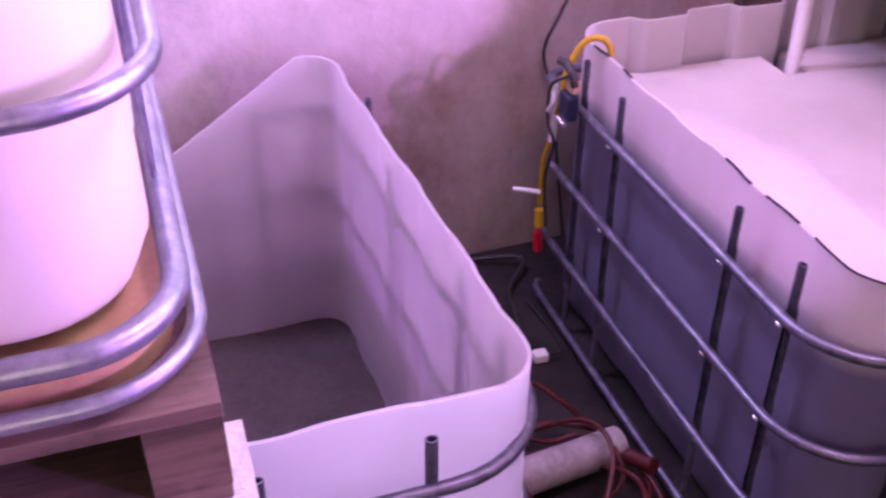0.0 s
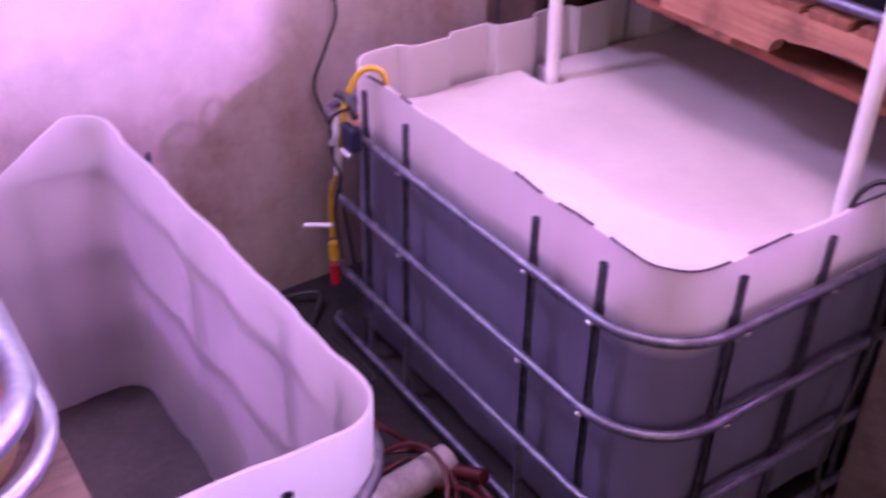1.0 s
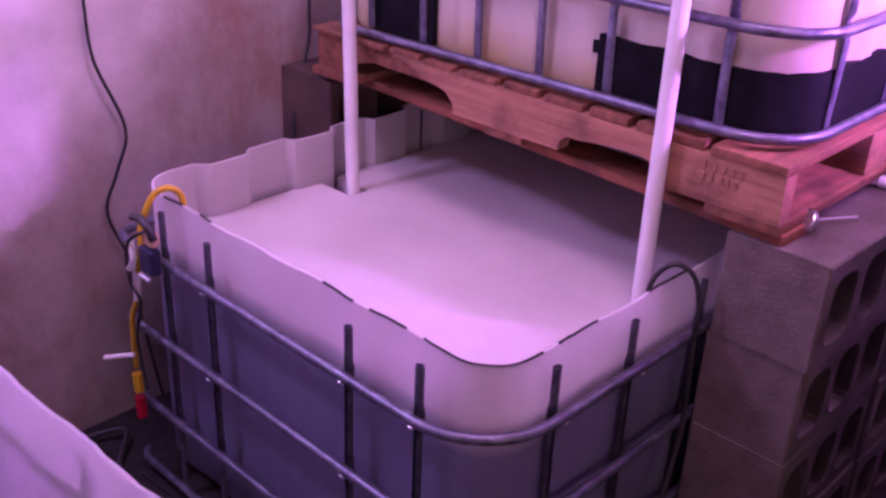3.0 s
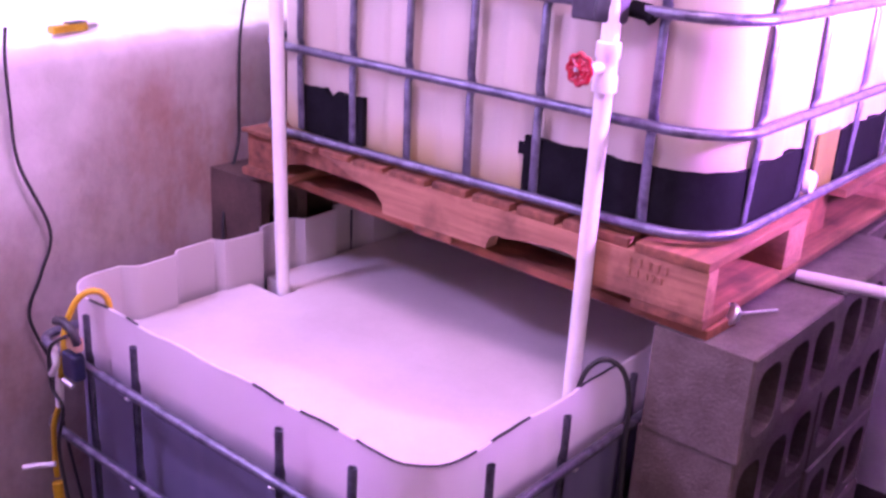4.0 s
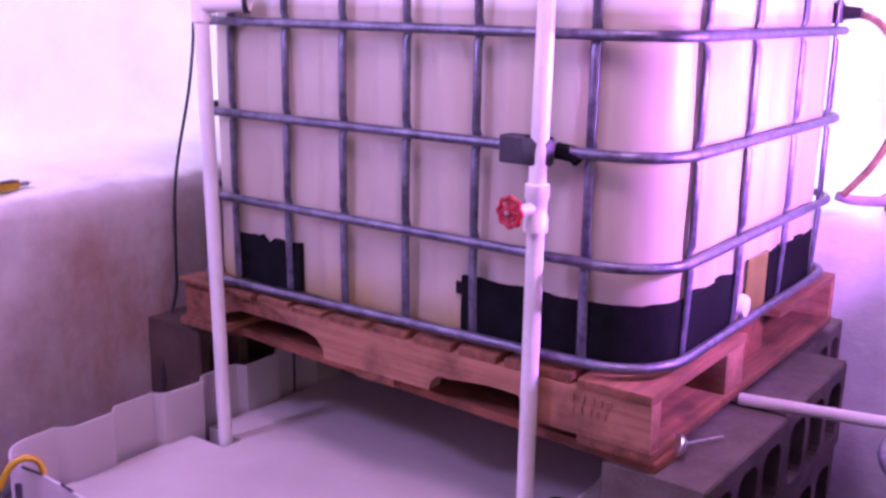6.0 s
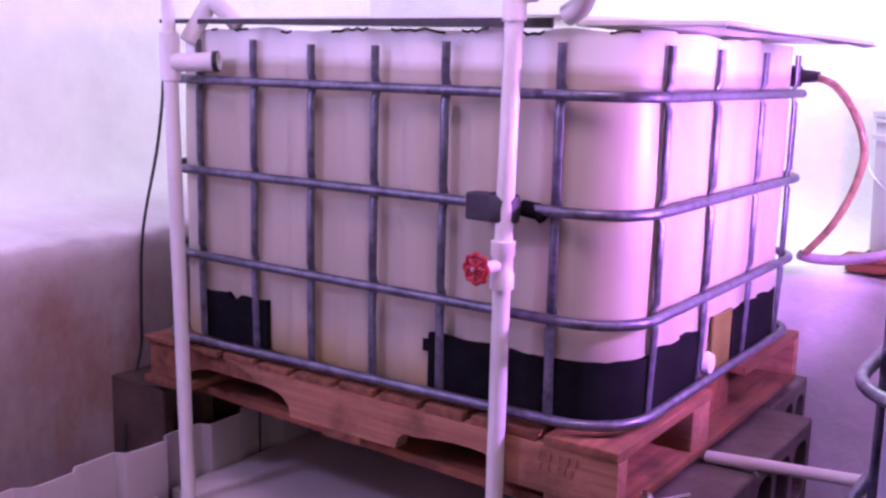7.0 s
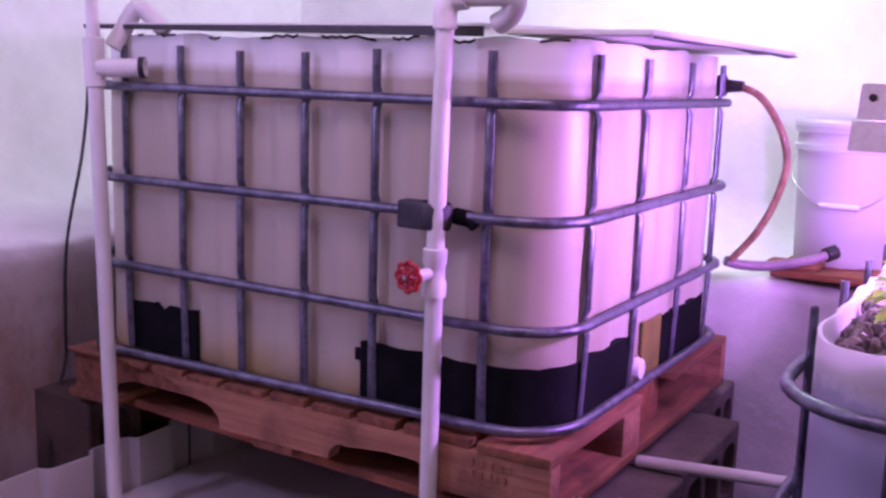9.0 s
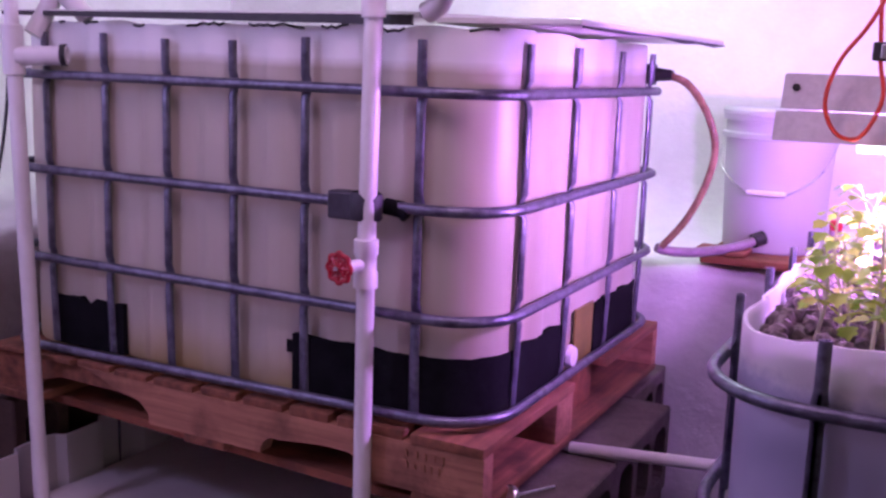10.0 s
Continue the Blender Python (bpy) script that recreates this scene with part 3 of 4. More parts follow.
def block_mesh(name, L=0.397, D=0.19, H=0.197, web=0.030, chips=1):
    """A three-core concrete block on its side: the cores run along x."""
    bm = bmesh.new()
    rnd = random.Random(chips)
    c = (L - 4 * web) / 3
    outline = [(0, 0), (L, 0), (L, H), (0, H)]
    holes = []
    for y0 in (web, 2 * web + c, 3 * web + 2 * c):
        hole, rr = [], 0.028
        for cy, cz, a0 in ((y0 + c - rr, web + rr, -90), (y0 + c - rr, H - web - rr, 0), (y0 + rr, H - web - rr, 90), (y0 + rr, web + rr, 180)):
            for k in range(4):
                a = radians(a0 + 30 * k)
                hole.append((cy + rr * math.cos(a), cz + rr * math.sin(a)))
        holes.append(hole)
    sides = []
    for x in (0, D):
        loops = []
        for k, poly in enumerate([outline] + holes):
            vs = []
            for u, v in poly:
                taper = 0.004 if (k and x) else 0
                vs.append(bm.verts.new((x, u, v + (taper if v < H / 2 else -taper))))
            loops.append(vs)
        es = []
        for vs in loops:
            es += [bm.edges.new((vs[i], vs[(i + 1) % len(vs)])) for i in range(len(vs))]
        bmesh.ops.triangle_fill(bm, use_beauty=True, use_dissolve=False, edges=es)
        sides.append(loops)
    for la, lb in zip(*sides):
        n = len(la)
        for i in range(n):
            bm.faces.new((la[i], la[(i + 1) % n], lb[(i + 1) % n], lb[i]))
    sharp = [e for e in bm.edges if all(v in sides[0][0] + sides[1][0] for v in e.verts) and len(e.link_faces) == 2 and e.calc_face_angle(0) > 0.5]
    bmesh.ops.bevel(bm, geom=sharp, offset=0.004, segments=1, affect="EDGES")
    bmesh.ops.recalc_face_normals(bm, faces=bm.faces)
    me = bpy.data.meshes.new(name)
    bm.to_mesh(me)
    bm.free()
    return me


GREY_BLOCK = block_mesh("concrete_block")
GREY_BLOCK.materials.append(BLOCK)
# same block in the shade-darkened material, for the stack by the wall
SHADE_BLOCK = GREY_BLOCK.copy()
SHADE_BLOCK.materials.clear()
SHADE_BLOCK.materials.append(BLOCK_SHADE)
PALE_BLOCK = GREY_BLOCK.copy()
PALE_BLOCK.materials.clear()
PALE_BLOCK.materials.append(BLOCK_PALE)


def stack(x, ys, courses, label, group, me=GREY_BLOCK, h=0.1992, long=1.0, low=0.0):
    rnd = random.Random(int(x * 100) + 5)
    for c in range(courses):
        for y in ys:
            ob = new("concrete_block", me)
            ob.location = (x + rnd.uniform(-0.004, 0.004), y + rnd.uniform(-0.004, 0.004), low + c * h)
            ob.rotation_euler = (0, 0, radians(rnd.uniform(-0.6, 0.6)))
            ob.scale = (1, long, h / 0.197)
            tagged(ob, label, "concrete block", group)


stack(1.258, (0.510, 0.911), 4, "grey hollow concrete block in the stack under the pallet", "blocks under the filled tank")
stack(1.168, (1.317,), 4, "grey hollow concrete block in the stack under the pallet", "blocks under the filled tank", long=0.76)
stack(0.003, (0.52, 0.921), 4, "brown hollow concrete block, shade in its colour, stacked beside the stained wall", "blocks under the filled tank", SHADE_BLOCK)
for bx, by in ((1.370, -1.268), (1.370, -1.67), (0.45, -1.30), (0.45, -1.70)):
    # the rear ones stand on the floor of the empty tank
    low = 0.053 if bx < 1 else 0.0
    stack(bx, (by,), 5, "pale hollow concrete block under the white tank's pallet", "blocks under the white tank", PALE_BLOCK, (0.898 - low) / 5, 1.0, low)

# ---------------------------------------------------------------- upper tank
TOP = (0.168, 1.344, 0.520, 1.5)
TOP_SHELL = (0.19, 1.323, 0.5415, 1.478)
top_rings = (0.963, 1.137, 1.322, 1.514)
tank = thing("water_tank", "white plastic tank of beige water in a steel cage", "water tank", at=(0.75, 1.0, 0.94))
posts = [("front", x, d) for x, d in ((0.325, 0), (0.488, 0.0), (0.646, -0.008), (0.806, -0.008), (0.966, 0), (1.197, 0))]
posts += [("right", y, 0) for y in (0.664, 0.9, 1.157, 1.38)] + [("left", y, 0) for y in (0.7, 1.0, 1.3)] + [("back", x, 0) for x in (0.4, 0.75, 1.1)]
cage(tank, TOP, 0.12, top_rings, posts, 0.955, 1.598, ZINC_DARK, 0.012)
for o in tank.children:
    # the base ring has sagged towards the wall
    if o.name.startswith("cage_ring") and o.data.vertices[0].co.z < 1.0:
        for v in o.data.vertices:
            v.co.z -= 0.021 * (TOP[1] - v.co.x) / (TOP[1] - TOP[0])
part("bottle", bottle(TOP_SHELL, 0.13, 0.9425, 1.619, 6, 0.009, bottom_r=0.014, wave=0.007), PLASTIC_TOP, tank, "milky plastic shell with a hand-cut rim", 40)
rnd = random.Random(17)
ring = rounded(*TOP_SHELL, 0.13, 8, 0.012)
walked, run = 0.0, []
for i, (p, nrm, q) in enumerate(ring):
    walked += (p - ring[i - 1][0]).length if i else 0.0
    run.append(walked)
for s0, s1 in ((0.03, 0.05), (0.09, 0.15), (0.22, 0.27), (0.36, 0.47), (0.50, 0.64), (0.66, 0.73), (0.78, 0.84), (0.93, 1.02)):
    # burrs and dark saw marks left along the cut
    pts = []
    for (p, nrm, q), w in zip(ring, run):
        if s0 <= w <= s1:
            c = p + nrm * (flute(q, 6, 0.009) + 0.001)
            pts.append((c.x, c.y, 1.617 + 0.007 * (noise.noise((p.x * 9, p.y * 9, 0.3)) + 0.5 * noise.noise((p.x * 25, p.y * 25, 1.3))) + rnd.uniform(-0.003, 0.003)))
    if len(pts) > 1:
        part("cut_mark", tube(pts, 0.0024, 5), RUBBER, tank, "dark ragged saw mark on the rim")
for o in tank.children:
    o.location -= tank.location


def tape_strip(shell, r, s_range, z0, z1, ragged, seed, out=0.004, notch=0.0):
    """Tape stuck round a stretch of the shell: s_range in metres from the shell's front left."""
    bm = bmesh.new()
    ring = rounded(*shell, r, 10, 0.015)
    walked, run, rows = 0.0, [], []
    for i, (p, nrm, s) in enumerate(ring):
        if i:
            walked += (p - ring[i - 1][0]).length
        run.append(walked)
    for i, (p, nrm, s) in enumerate(ring):
        if s_range[0] <= run[i] <= s_range[1]:
            q = p + nrm * out
            torn = 0.013 if notch and abs(run[i] - notch) < 0.011 else 0.0
            top = z1 + ragged * noise.noise((run[i] * 14 + seed, seed, 0)) + 0.4 * ragged * noise.noise((run[i] * 60, seed, 2)) - torn
            rows.append([bm.verts.new((*(p + nrm * (out - 0.02)), z0 - 0.0)), bm.verts.new((*q, z0)), bm.verts.new((*q, (z0 + top) / 2)), bm.verts.new((*q, top)), bm.verts.new((*(p + nrm * (out - 0.02)), top))])
    for a, b in zip(rows, rows[1:]):
        for k in range(4):
            bm.faces.new((a[k], b[k], b[k + 1], a[k + 1]))
    bm.faces.new(rows[0])
    bm.faces.new(rows[-1][::-1])
    return bm


for s0, s1, z1, seed in ((-0.01, 0.205, 1.058, 1), (0.61, 1.33, 1.064, 2), (1.49, 1.83, 1.066, 4)):
    t = part("black_tape", tape_strip(TOP_SHELL, 0.13, (s0, s1), 0.952, z1, 0.006, seed, 0.004, 0.10 if seed == 1 else 0.0), TAPE, None, "", 40)
    tagged(t, "black tape patched round the foot of the water tank", "tape", "tape patches")
t = part("black_tape", box(0.925, 0.965, 0.5365, 0.5395, 1.028, 1.052, 0.0005), TAPE)
tagged(t, "small tab of black tape on the tank wall", "tape", "tape patches")

part("outlet_recess", box(1.3215 - tank.location.x, 1.3262 - tank.location.x, 0.975 - 1.0, 1.085 - 1.0, 0.955 - 0.94, 1.075 - 0.94, 0.002), mat_simple("yellowed_plastic", (0.13, 0.105, 0.02), (0.21, 0.17, 0.04), 18, 0.5), tank, "yellowed plastic outlet recess")

# lid boards on the tank
lid = thing("tank_lid", "thin white lid boards laid on the tank rim, gap shade as dark strips", "lid", at=(0.75, 1.0, 1.632))
part("lid_board", prism([(-0.47, 0.0), (-0.47, 0.010), (0.5, 0.040), (0.5, 0.030)], "x", -0.525, 0.44), LID_SHEET, lid, "thin white sheet")
# black strip stands in for the shadow between lid and rim
part("lid_edge", prism([(-0.535, -0.001), (0.43, -0.012), (0.43, 0.005), (-0.535, 0.007)], "y", -0.478, -0.4705), RUBBER, lid, "black strip for the shaded gap between lid and rim")
part("second_board", box(0.445, 0.70, -0.42, 0.56, -0.006, 0.004, 0.002), PVC, lid, "thin white sheet jutting past the rim")
# dark strip drawn for the shadow below the second board
part("board_edge", prism([(-0.42, -0.010), (-0.2, -0.012), (0.0, -0.009), (0.18, -0.015), (0.3, -0.011), (0.45, -0.015), (0.56, -0.009), (0.56, -0.007), (-0.42, -0.007)], "x", 0.7005, 0.704), WRAP, lid, "dark ragged strip for the shade under the sheet")

# ---------------------------------------------------------------- sump tank
SUMP = (0.205, 1.243, -0.066, 1.15)
SUMP_SHELL = (0.222, 1.212, -0.02, 1.118)
sump = thing("sump_tank", "cut-down white plastic tank with dark water in a steel cage", "water tank", at=(0.72, 0.54, 0.0))
sp = [("front", x, d) for x, d in ((0.372, 0.01), (0.526, 0), (0.925, 0), (1.089, 0.004))] + [("right", y, d) for y, d in ((0.107, 0), (0.314, 0), (0.53, 0), (0.75, 0), (0.96, 0))]
sp += [("left", y, 0) for y in (0.2, 0.5, 0.8)]
cage(sump, SUMP, (0.15, 0.045), (0.593,), sp, 0.02, 0.68, ZINC_DARK, 0.016, (0.403, 0.213, 0.035))
part("bottle", bottle(SUMP_SHELL, 0.09, 0.012, 0.703, 4, 0.004, wave=0.003, seed=3, far_depth=0.026), PLASTIC_SUMP, sump, "milky plastic shell, its rim cut by hand", 40)
for z in (0.403, 0.213, 0.035):
    # the lower rings are left out on the wall side, where deep shade hides them
    part("cage_ring", cage_ring(SUMP, (0.15, 0.045), z, 0.0095, lambda p: p.x > 0.212), ZINC_DARK, sump, "grey galvanised steel ring bar", 40)
dab = bmesh.new()
bmesh.ops.create_icosphere(dab, subdivisions=1, radius=0.007)
dab_mesh = bpy.data.meshes.new("weld_dab")
dab.to_mesh(dab_mesh)
dab.free()
dab_mesh.materials.append(STEEL)
rnd = random.Random(6)
for side, q, lift in sp:
    for z in (0.593, 0.403):
        if side in ("front", "right") and rnd.random() < 0.8:
            ob = new("weld_dab", dab_mesh)
            ob.parent = sump
            ob.location = (q + 0.006, SUMP[2] - 0.006, z - 0.008) if side == "front" else (SUMP[1] + 0.006, q + 0.006, z - 0.008)
            ob.scale = (1.2, 0.7, 0.6) if side == "front" else (0.7, 1.2, 0.6)
for s0, s1 in ((0.02, 0.10), (0.13, 0.19), (0.50, 0.60), (0.62, 0.72), (0.735, 0.98), (1.0, 1.13), (1.25, 1.38)):
    ring = rounded(*SUMP_SHELL, 0.09)
    walked, pts = 0.0, []
    for i, (p, nrm, s) in enumerate(ring):
        if i:
            walked += (p - ring[i - 1][0]).length
        if s0 <= walked <= s1:
            q = p + nrm * (flute(s, 4, 0.004) - 0.0025)
            pts.append((q.x, q.y, 0.703 + 0.003 * (noise.noise((p.x * 9 + 3, p.y * 9, 0.3)) + 0.5 * noise.noise((p.x * 25, p.y * 25 + 3, 1.3)))))
    if len(pts) > 1:
        part("cut_mark", tube(pts, 0.0026, 6), RUBBER, sump, "black marker dash on the cut rim")
for o in sump.children:
    o.location -= sump.location
lid = thing("foam_board", "white insulation board notched round the pipes inside the sump tank", "lid", at=(0.72, 0.5, 0.54))
part("panel", prism([(-0.475, -0.45), (-0.44, -0.497), (0.41, -0.497), (0.445, -0.485), (0.465, -0.46), (0.475, -0.42), (0.475, -0.035), (0.395, -0.035), (0.395, 0.01), (0.475, 0.01), (0.475, 0.58), (-0.47, 0.58), (-0.47, -0.005), (-0.36, -0.005), (-0.36, -0.058), (-0.475, -0.058)], "z", 0.0, 0.042), FOAM, lid)

# ---------------------------------------------------------------- empty tank
EMPTY = (0.178, 1.245, -1.73, -0.480)
EMPTY_SHELL = (0.199, 1.212, -1.70, -0.532)
empty = thing("empty_tank", "empty cut-down white plastic tank in a steel cage", "water tank", at=(0.7, -1.1, 0.0))
ep = [("right", y, d) for y, d in ((-0.655, 0), (-0.86, 0), (-1.1, 0), (-1.35, 0), (-1.55, 0))] + [("back", x, 0) for x in (0.36, 0.62, 0.93, 1.09)] + [("left", -0.7, -0.07), ("left", -0.95, -0.3), ("left", -1.2, -0.3)]
cage(empty, EMPTY, 0.15, (0.403, 0.213, 0.035), ep, 0.02, 0.67, ZINC_DARK, 0.010)
part("cage_ring", cage_ring(EMPTY, 0.15, 0.593, 0.0095, lambda p: p.x > 0.25 or p.y > -0.72), ZINC_DARK, empty, "grey galvanised steel ring bar", 40)
for o in empty.children:
    # the bars lie close along the bulging wall
    for v in o.data.vertices:
        if v.co.y > -0.60:
            v.co.y -= 0.024 * (1 - min(1, max(0, (v.co.x - 0.2) / 0.95))) * min(1, (v.co.y + 0.60) / 0.08) * min(1, max(0, (v.co.x - 0.32) / 0.12))
shell = bottle(EMPTY_SHELL, 0.07, 0.012, 0.703, 4, 0.004, wave=0.004, seed=9)
for v in shell.verts:
    if v.co.z > 0.2 and v.co.x < 0.3:
        v.co.z = 0.2 + (v.co.z - 0.2) * (min(0.703, max(0.45, 0.703 + 0.66 * (v.co.y + 0.60))) - 0.2) / 0.503
    if v.co.y > -0.72:
        v.co.y += 0.034 * min(1, max(0, (v.co.x - 0.2) / 0.95)) * min(1, max(0, (v.co.y + 0.72) / 0.12))
part("bottle", shell, PLASTIC_EMPTY, empty, "milky translucent shell with a hand-cut rim", 40)
for o in empty.children:
    o.location -= empty.location
t = part("sediment", prism([(p.x, p.y + (0.034 * min(1, max(0, (p.x - 0.2) / 0.95)) if p.y > -0.62 else 0)) for p, n_, s in rounded(0.206, 1.206, -1.694, -0.539, 0.068)], "z", 0.025, 0.052), SLUDGE)
tagged(t, "dark grey sediment on the floor of the empty tank", "sediment")

# ---------------------------------------------------------------- near white tank
NEAR = (0.17, 1.358, -1.88, -0.892)
NEAR_SHELL = (0.20, 1.318, -1.845, -0.918)
near = thing("white_tank", "white plastic tank in a shiny steel cage on a wooden pallet", "water tank", at=(0.75, -1.4, 0.917))
cage(near, NEAR, 0.11, (0.934, 1.2, 1.40, 1.6), [("right", y, 0) for y in (-1.1, -1.35, -1.6)] + [("back", x, 0) for x in (0.5, 0.8, 1.08)], 0.92, 1.7, ZINC)
part("cage_ring", cage_ring((0.18, 1.343, -1.865, -0.905), 0.10, 0.974, 0.0135), ZINC, near, "thick steel base ring", 40)
part("base_tray", prism([(p.x, p.y) for p, n_, s in rounded(0.19, 1.333, -1.855, -0.914, 0.10)], "z", 0.9185, 0.952), BRASS, near, "tan pressed base tray", 30)
part("bottle", bottle(NEAR_SHELL, 0.12, 0.953, 1.75, 4, 0.006, bottom_r=0.06), PLASTIC_NEAR, near, "bright white plastic shell", 40)
for o in near.children:
    o.location -= near.location
near.scale = (0.86, 0.86, 0.86)
near.location = (0.929, -1.331, 1.0016)

# ---------------------------------------------------------------- grow bed with plants
BED = (1.722, 2.95, 0.302, 1.35)
BED_SHELL = (1.752, 2.92, 0.332, 1.32)
bed = thing("grow_bed", "cut white plastic grow bed of gravel in a steel cage", "grow bed", at=(2.3, 0.85, 0.8))
cage(bed, BED, 0.15, (1.165, 0.98, 0.83), [("front", x, 0) for x in (1.876, 2.1, 2.35, 2.6)] + [("left", y, 0) for y in (0.515, 0.745, 0.98, 1.2)], 0.82, 1.252, ZINC_DARK, 0.014)
part("bottle", bottle(BED_SHELL, 0.14, 0.81, 1.238, 5, 0.006, wave=0.008, seed=5), PLASTIC_BED, bed, "milky plastic shell", 40)
for o in bed.children:
    o.location -= bed.location
stand = thing("bed_stand", "stack of grey concrete blocks carrying the grow bed", "stand", at=(2.3, 0.85, 0))
for bx in (1.85, 2.65):
    for by in (0.35, 0.88):
        for c in range(4):
            ob = new("block", GREY_BLOCK)
            ob.parent = stand
            ob.location = (bx - 2.3, by - 0.85, c * 0.2)
            ob.scale = (1, 1, 0.2 / 0.197)

tap = thing("drain_tap", "small grey tap with a red knob at the bed rim", "tap", at=(1.785, 1.16, 1.19))
part("stub", tube([(0, 0, 0), (0, 0, 0.075)], 0.012, 12), VIOLET_HOSE, tap, "grey pipe stub", 50)
part("knob", lathe([(0.0001, 0.072), (0.011, 0.074), (0.013, 0.082), (0.011, 0.094), (0.0001, 0.096)], 14), RED, tap, "red plastic knob", 50)

# pebbles: one heap
rnd = random.Random(11)
bm = bmesh.new()
for i in range(1500):
    x, y = rnd.uniform(1.775, 2.5), rnd.uniform(0.355, 1.29)
    cx, cy = max(0, 1.885 - x), max(0, 0.465 - y)
    if math.hypot(cx, cy) > 0.118:
        continue
    s = rnd.uniform(0.008, 0.017)
    m = Matrix.LocRotScale((x, y, 1.210 + rnd.uniform(-0.006, 0.012)), Euler((rnd.uniform(0, 6), rnd.uniform(0, 6), 0)), (s * rnd.uniform(0.8, 1.5), s, s * rnd.uniform(0.55, 0.9)))
    r = bmesh.ops.create_icosphere(bm, subdivisions=1, radius=1, matrix=m)
    for v in r["verts"]:
        v.co += Vector((rnd.uniform(-1, 1), rnd.uniform(-1, 1), rnd.uniform(-1, 1))) * 0.0018
prism([(p.x, p.y) for p, n_, s in rounded(1.77, 2.90, 0.35, 1.30, 0.12)], "z", 1.12, 1.207, bm)
tagged(part("gravel", bm, GRAVEL), "grey-brown expanded clay gravel filling the grow bed", "gravel", kind="stuff")


def leaf_into(bm, at, way, up, size, rnd):
    """One lobed leaf, cupped, as a small fan."""
    side = way.cross(up).normalized()
    up = side.cross(way).normalized()
    outline = [(0, 0), (0.30, 0.12), (0.50, 0.36), (0.38, 0.48), (0.46, 0.70), (0.24, 0.78), (0.0, 1.0), (-0.24, 0.78), (-0.46, 0.70), (-0.38, 0.48), (-0.50, 0.36), (-0.30, 0.12)]
    mid = [bm.verts.new(at + way * (size * v) - up * (size * 0.25 * v * v)) for v in (0.0, 0.4, 0.7, 1.0)]
    ring = []
    for u, v in outline:
        lift = 0.22 * abs(u) - 0.25 * v * v + rnd.uniform(-0.03, 0.03)
        ring.append(bm.verts.new(at + way * (size * v) + side * (size * u) + up * (size * lift)))
    c = mid[1]
    for a, b in zip(ring, ring[1:] + ring[:1]):
        bm.faces.new((c, a, b))
    bm.verts.remove(mid[0])
    bm.verts.remove(mid[2])
    bm.verts.remove(mid[3])


def seedling(x, y, height, seed):
    rnd = random.Random(seed)
    own = thing("seedling", "leggy pale-stemmed green seedling growing in the gravel", "plant", "seedlings in the grow bed", at=(x, y, 1.213))
    lean = Vector((rnd.uniform(-0.25, 0.25), rnd.uniform(-0.25, 0.25), 1)).normalized()
    tip = lean * height
    mid = lean * height * 0.5 + Vector((rnd.uniform(-0.012, 0.012), rnd.uniform(-0.012, 0.012), 0))
    path = smooth_path([(0, 0, -0.01), mid, tip], 4)
    part("stem", tube(path, 0.003, 6, radii=[0.0034 - 0.0016 * i / (len(path) - 1) for i in range(len(path))]), STEM, own, "", 60)
    bm = bmesh.new()
    for k in range(rnd.randint(6, 10)):
        f = rnd.uniform(0.4, 1.0)
        a = rnd.uniform(0, 6.28)
        out = Vector((math.cos(a), math.sin(a), rnd.uniform(0.1, 0.7))).normalized()
        base = path[min(int(f * (len(path) - 1)), len(path) - 1)]
        st = base + out * rnd.uniform(0.015, 0.04)
        tube([base, (base + st) / 2 + Vector((0, 0, 0.004)), st], 0.0012, 4, False, bm)
        leaf_into(bm, st, Vector((out.x, out.y, rnd.uniform(-0.4, 0.2))).normalized(), Vector((rnd.uniform(-0.3, 0.3), rnd.uniform(-0.3, 0.3), 1)).normalized(), rnd.uniform(0.015, 0.031), rnd)
    part("leaves", bm, LEAF, own, "", 60)


rnd = random.Random(21)
for i in range(105):
    x, y = rnd.uniform(1.83, 2.30), rnd.uniform(0.42, 1.22)
    if x - 1.75 + y - 0.33 < 0.17:
        continue
    seedling(x, y, rnd.uniform(0.07, 0.19) * (0.75 + 0.5 * min(1, (x - 1.8) / 0.3)), 100 + i)

# grow lamp over the bed
lamp = thing("grow_lamp", "grey two-slat grow lamp hood hung on an orange cord", "grow lamp", at=(2.12, 0.78, 1.45))
part("upper_slat", prism([(-0.015, 0.058), (-0.012, 0.058), (0.006, 0.112), (0.003, 0.112)], "x", -0.395, 0.5), HOOD, lamp)
part("lower_slat", prism([(-0.030, 0.008), (-0.027, 0.008), (-0.010, 0.055), (-0.013, 0.055)], "x", -0.402, 0.5), HOOD, lamp)
part("back_slat", prism([(0.18, 0.008), (0.183, 0.008), (0.166, 0.112), (0.163, 0.112)], "x", -0.395, 0.5), HOOD, lamp)
part("top_panel", box(-0.393, 0.5, 0.003, 0.166, 0.110, 0.114, 0.001), HOOD, lamp)
part("bolt", lathe([(0.0001, -0.004), (0.006, -0.004), (0.006, 0.004), (0.0001, 0.004)], 12, Matrix.Translation((-0.375, -0.004, 0.092)) @ pose(0, 0, 0, 90)), RUBBER, lamp)
for dy in (0.05, 0.11):
    part("tube", tube([(-0.28, dy, 0.004), (0.45, dy, 0.004)], 0.013, 12), TUBE_GLOW, lamp, "glowing lamp tube", 40)
second = copy_thing(lamp, pose(3.15, 0.82, 1.73))
tagged(second, "grey two-slat grow lamp hood hung beyond the bed")
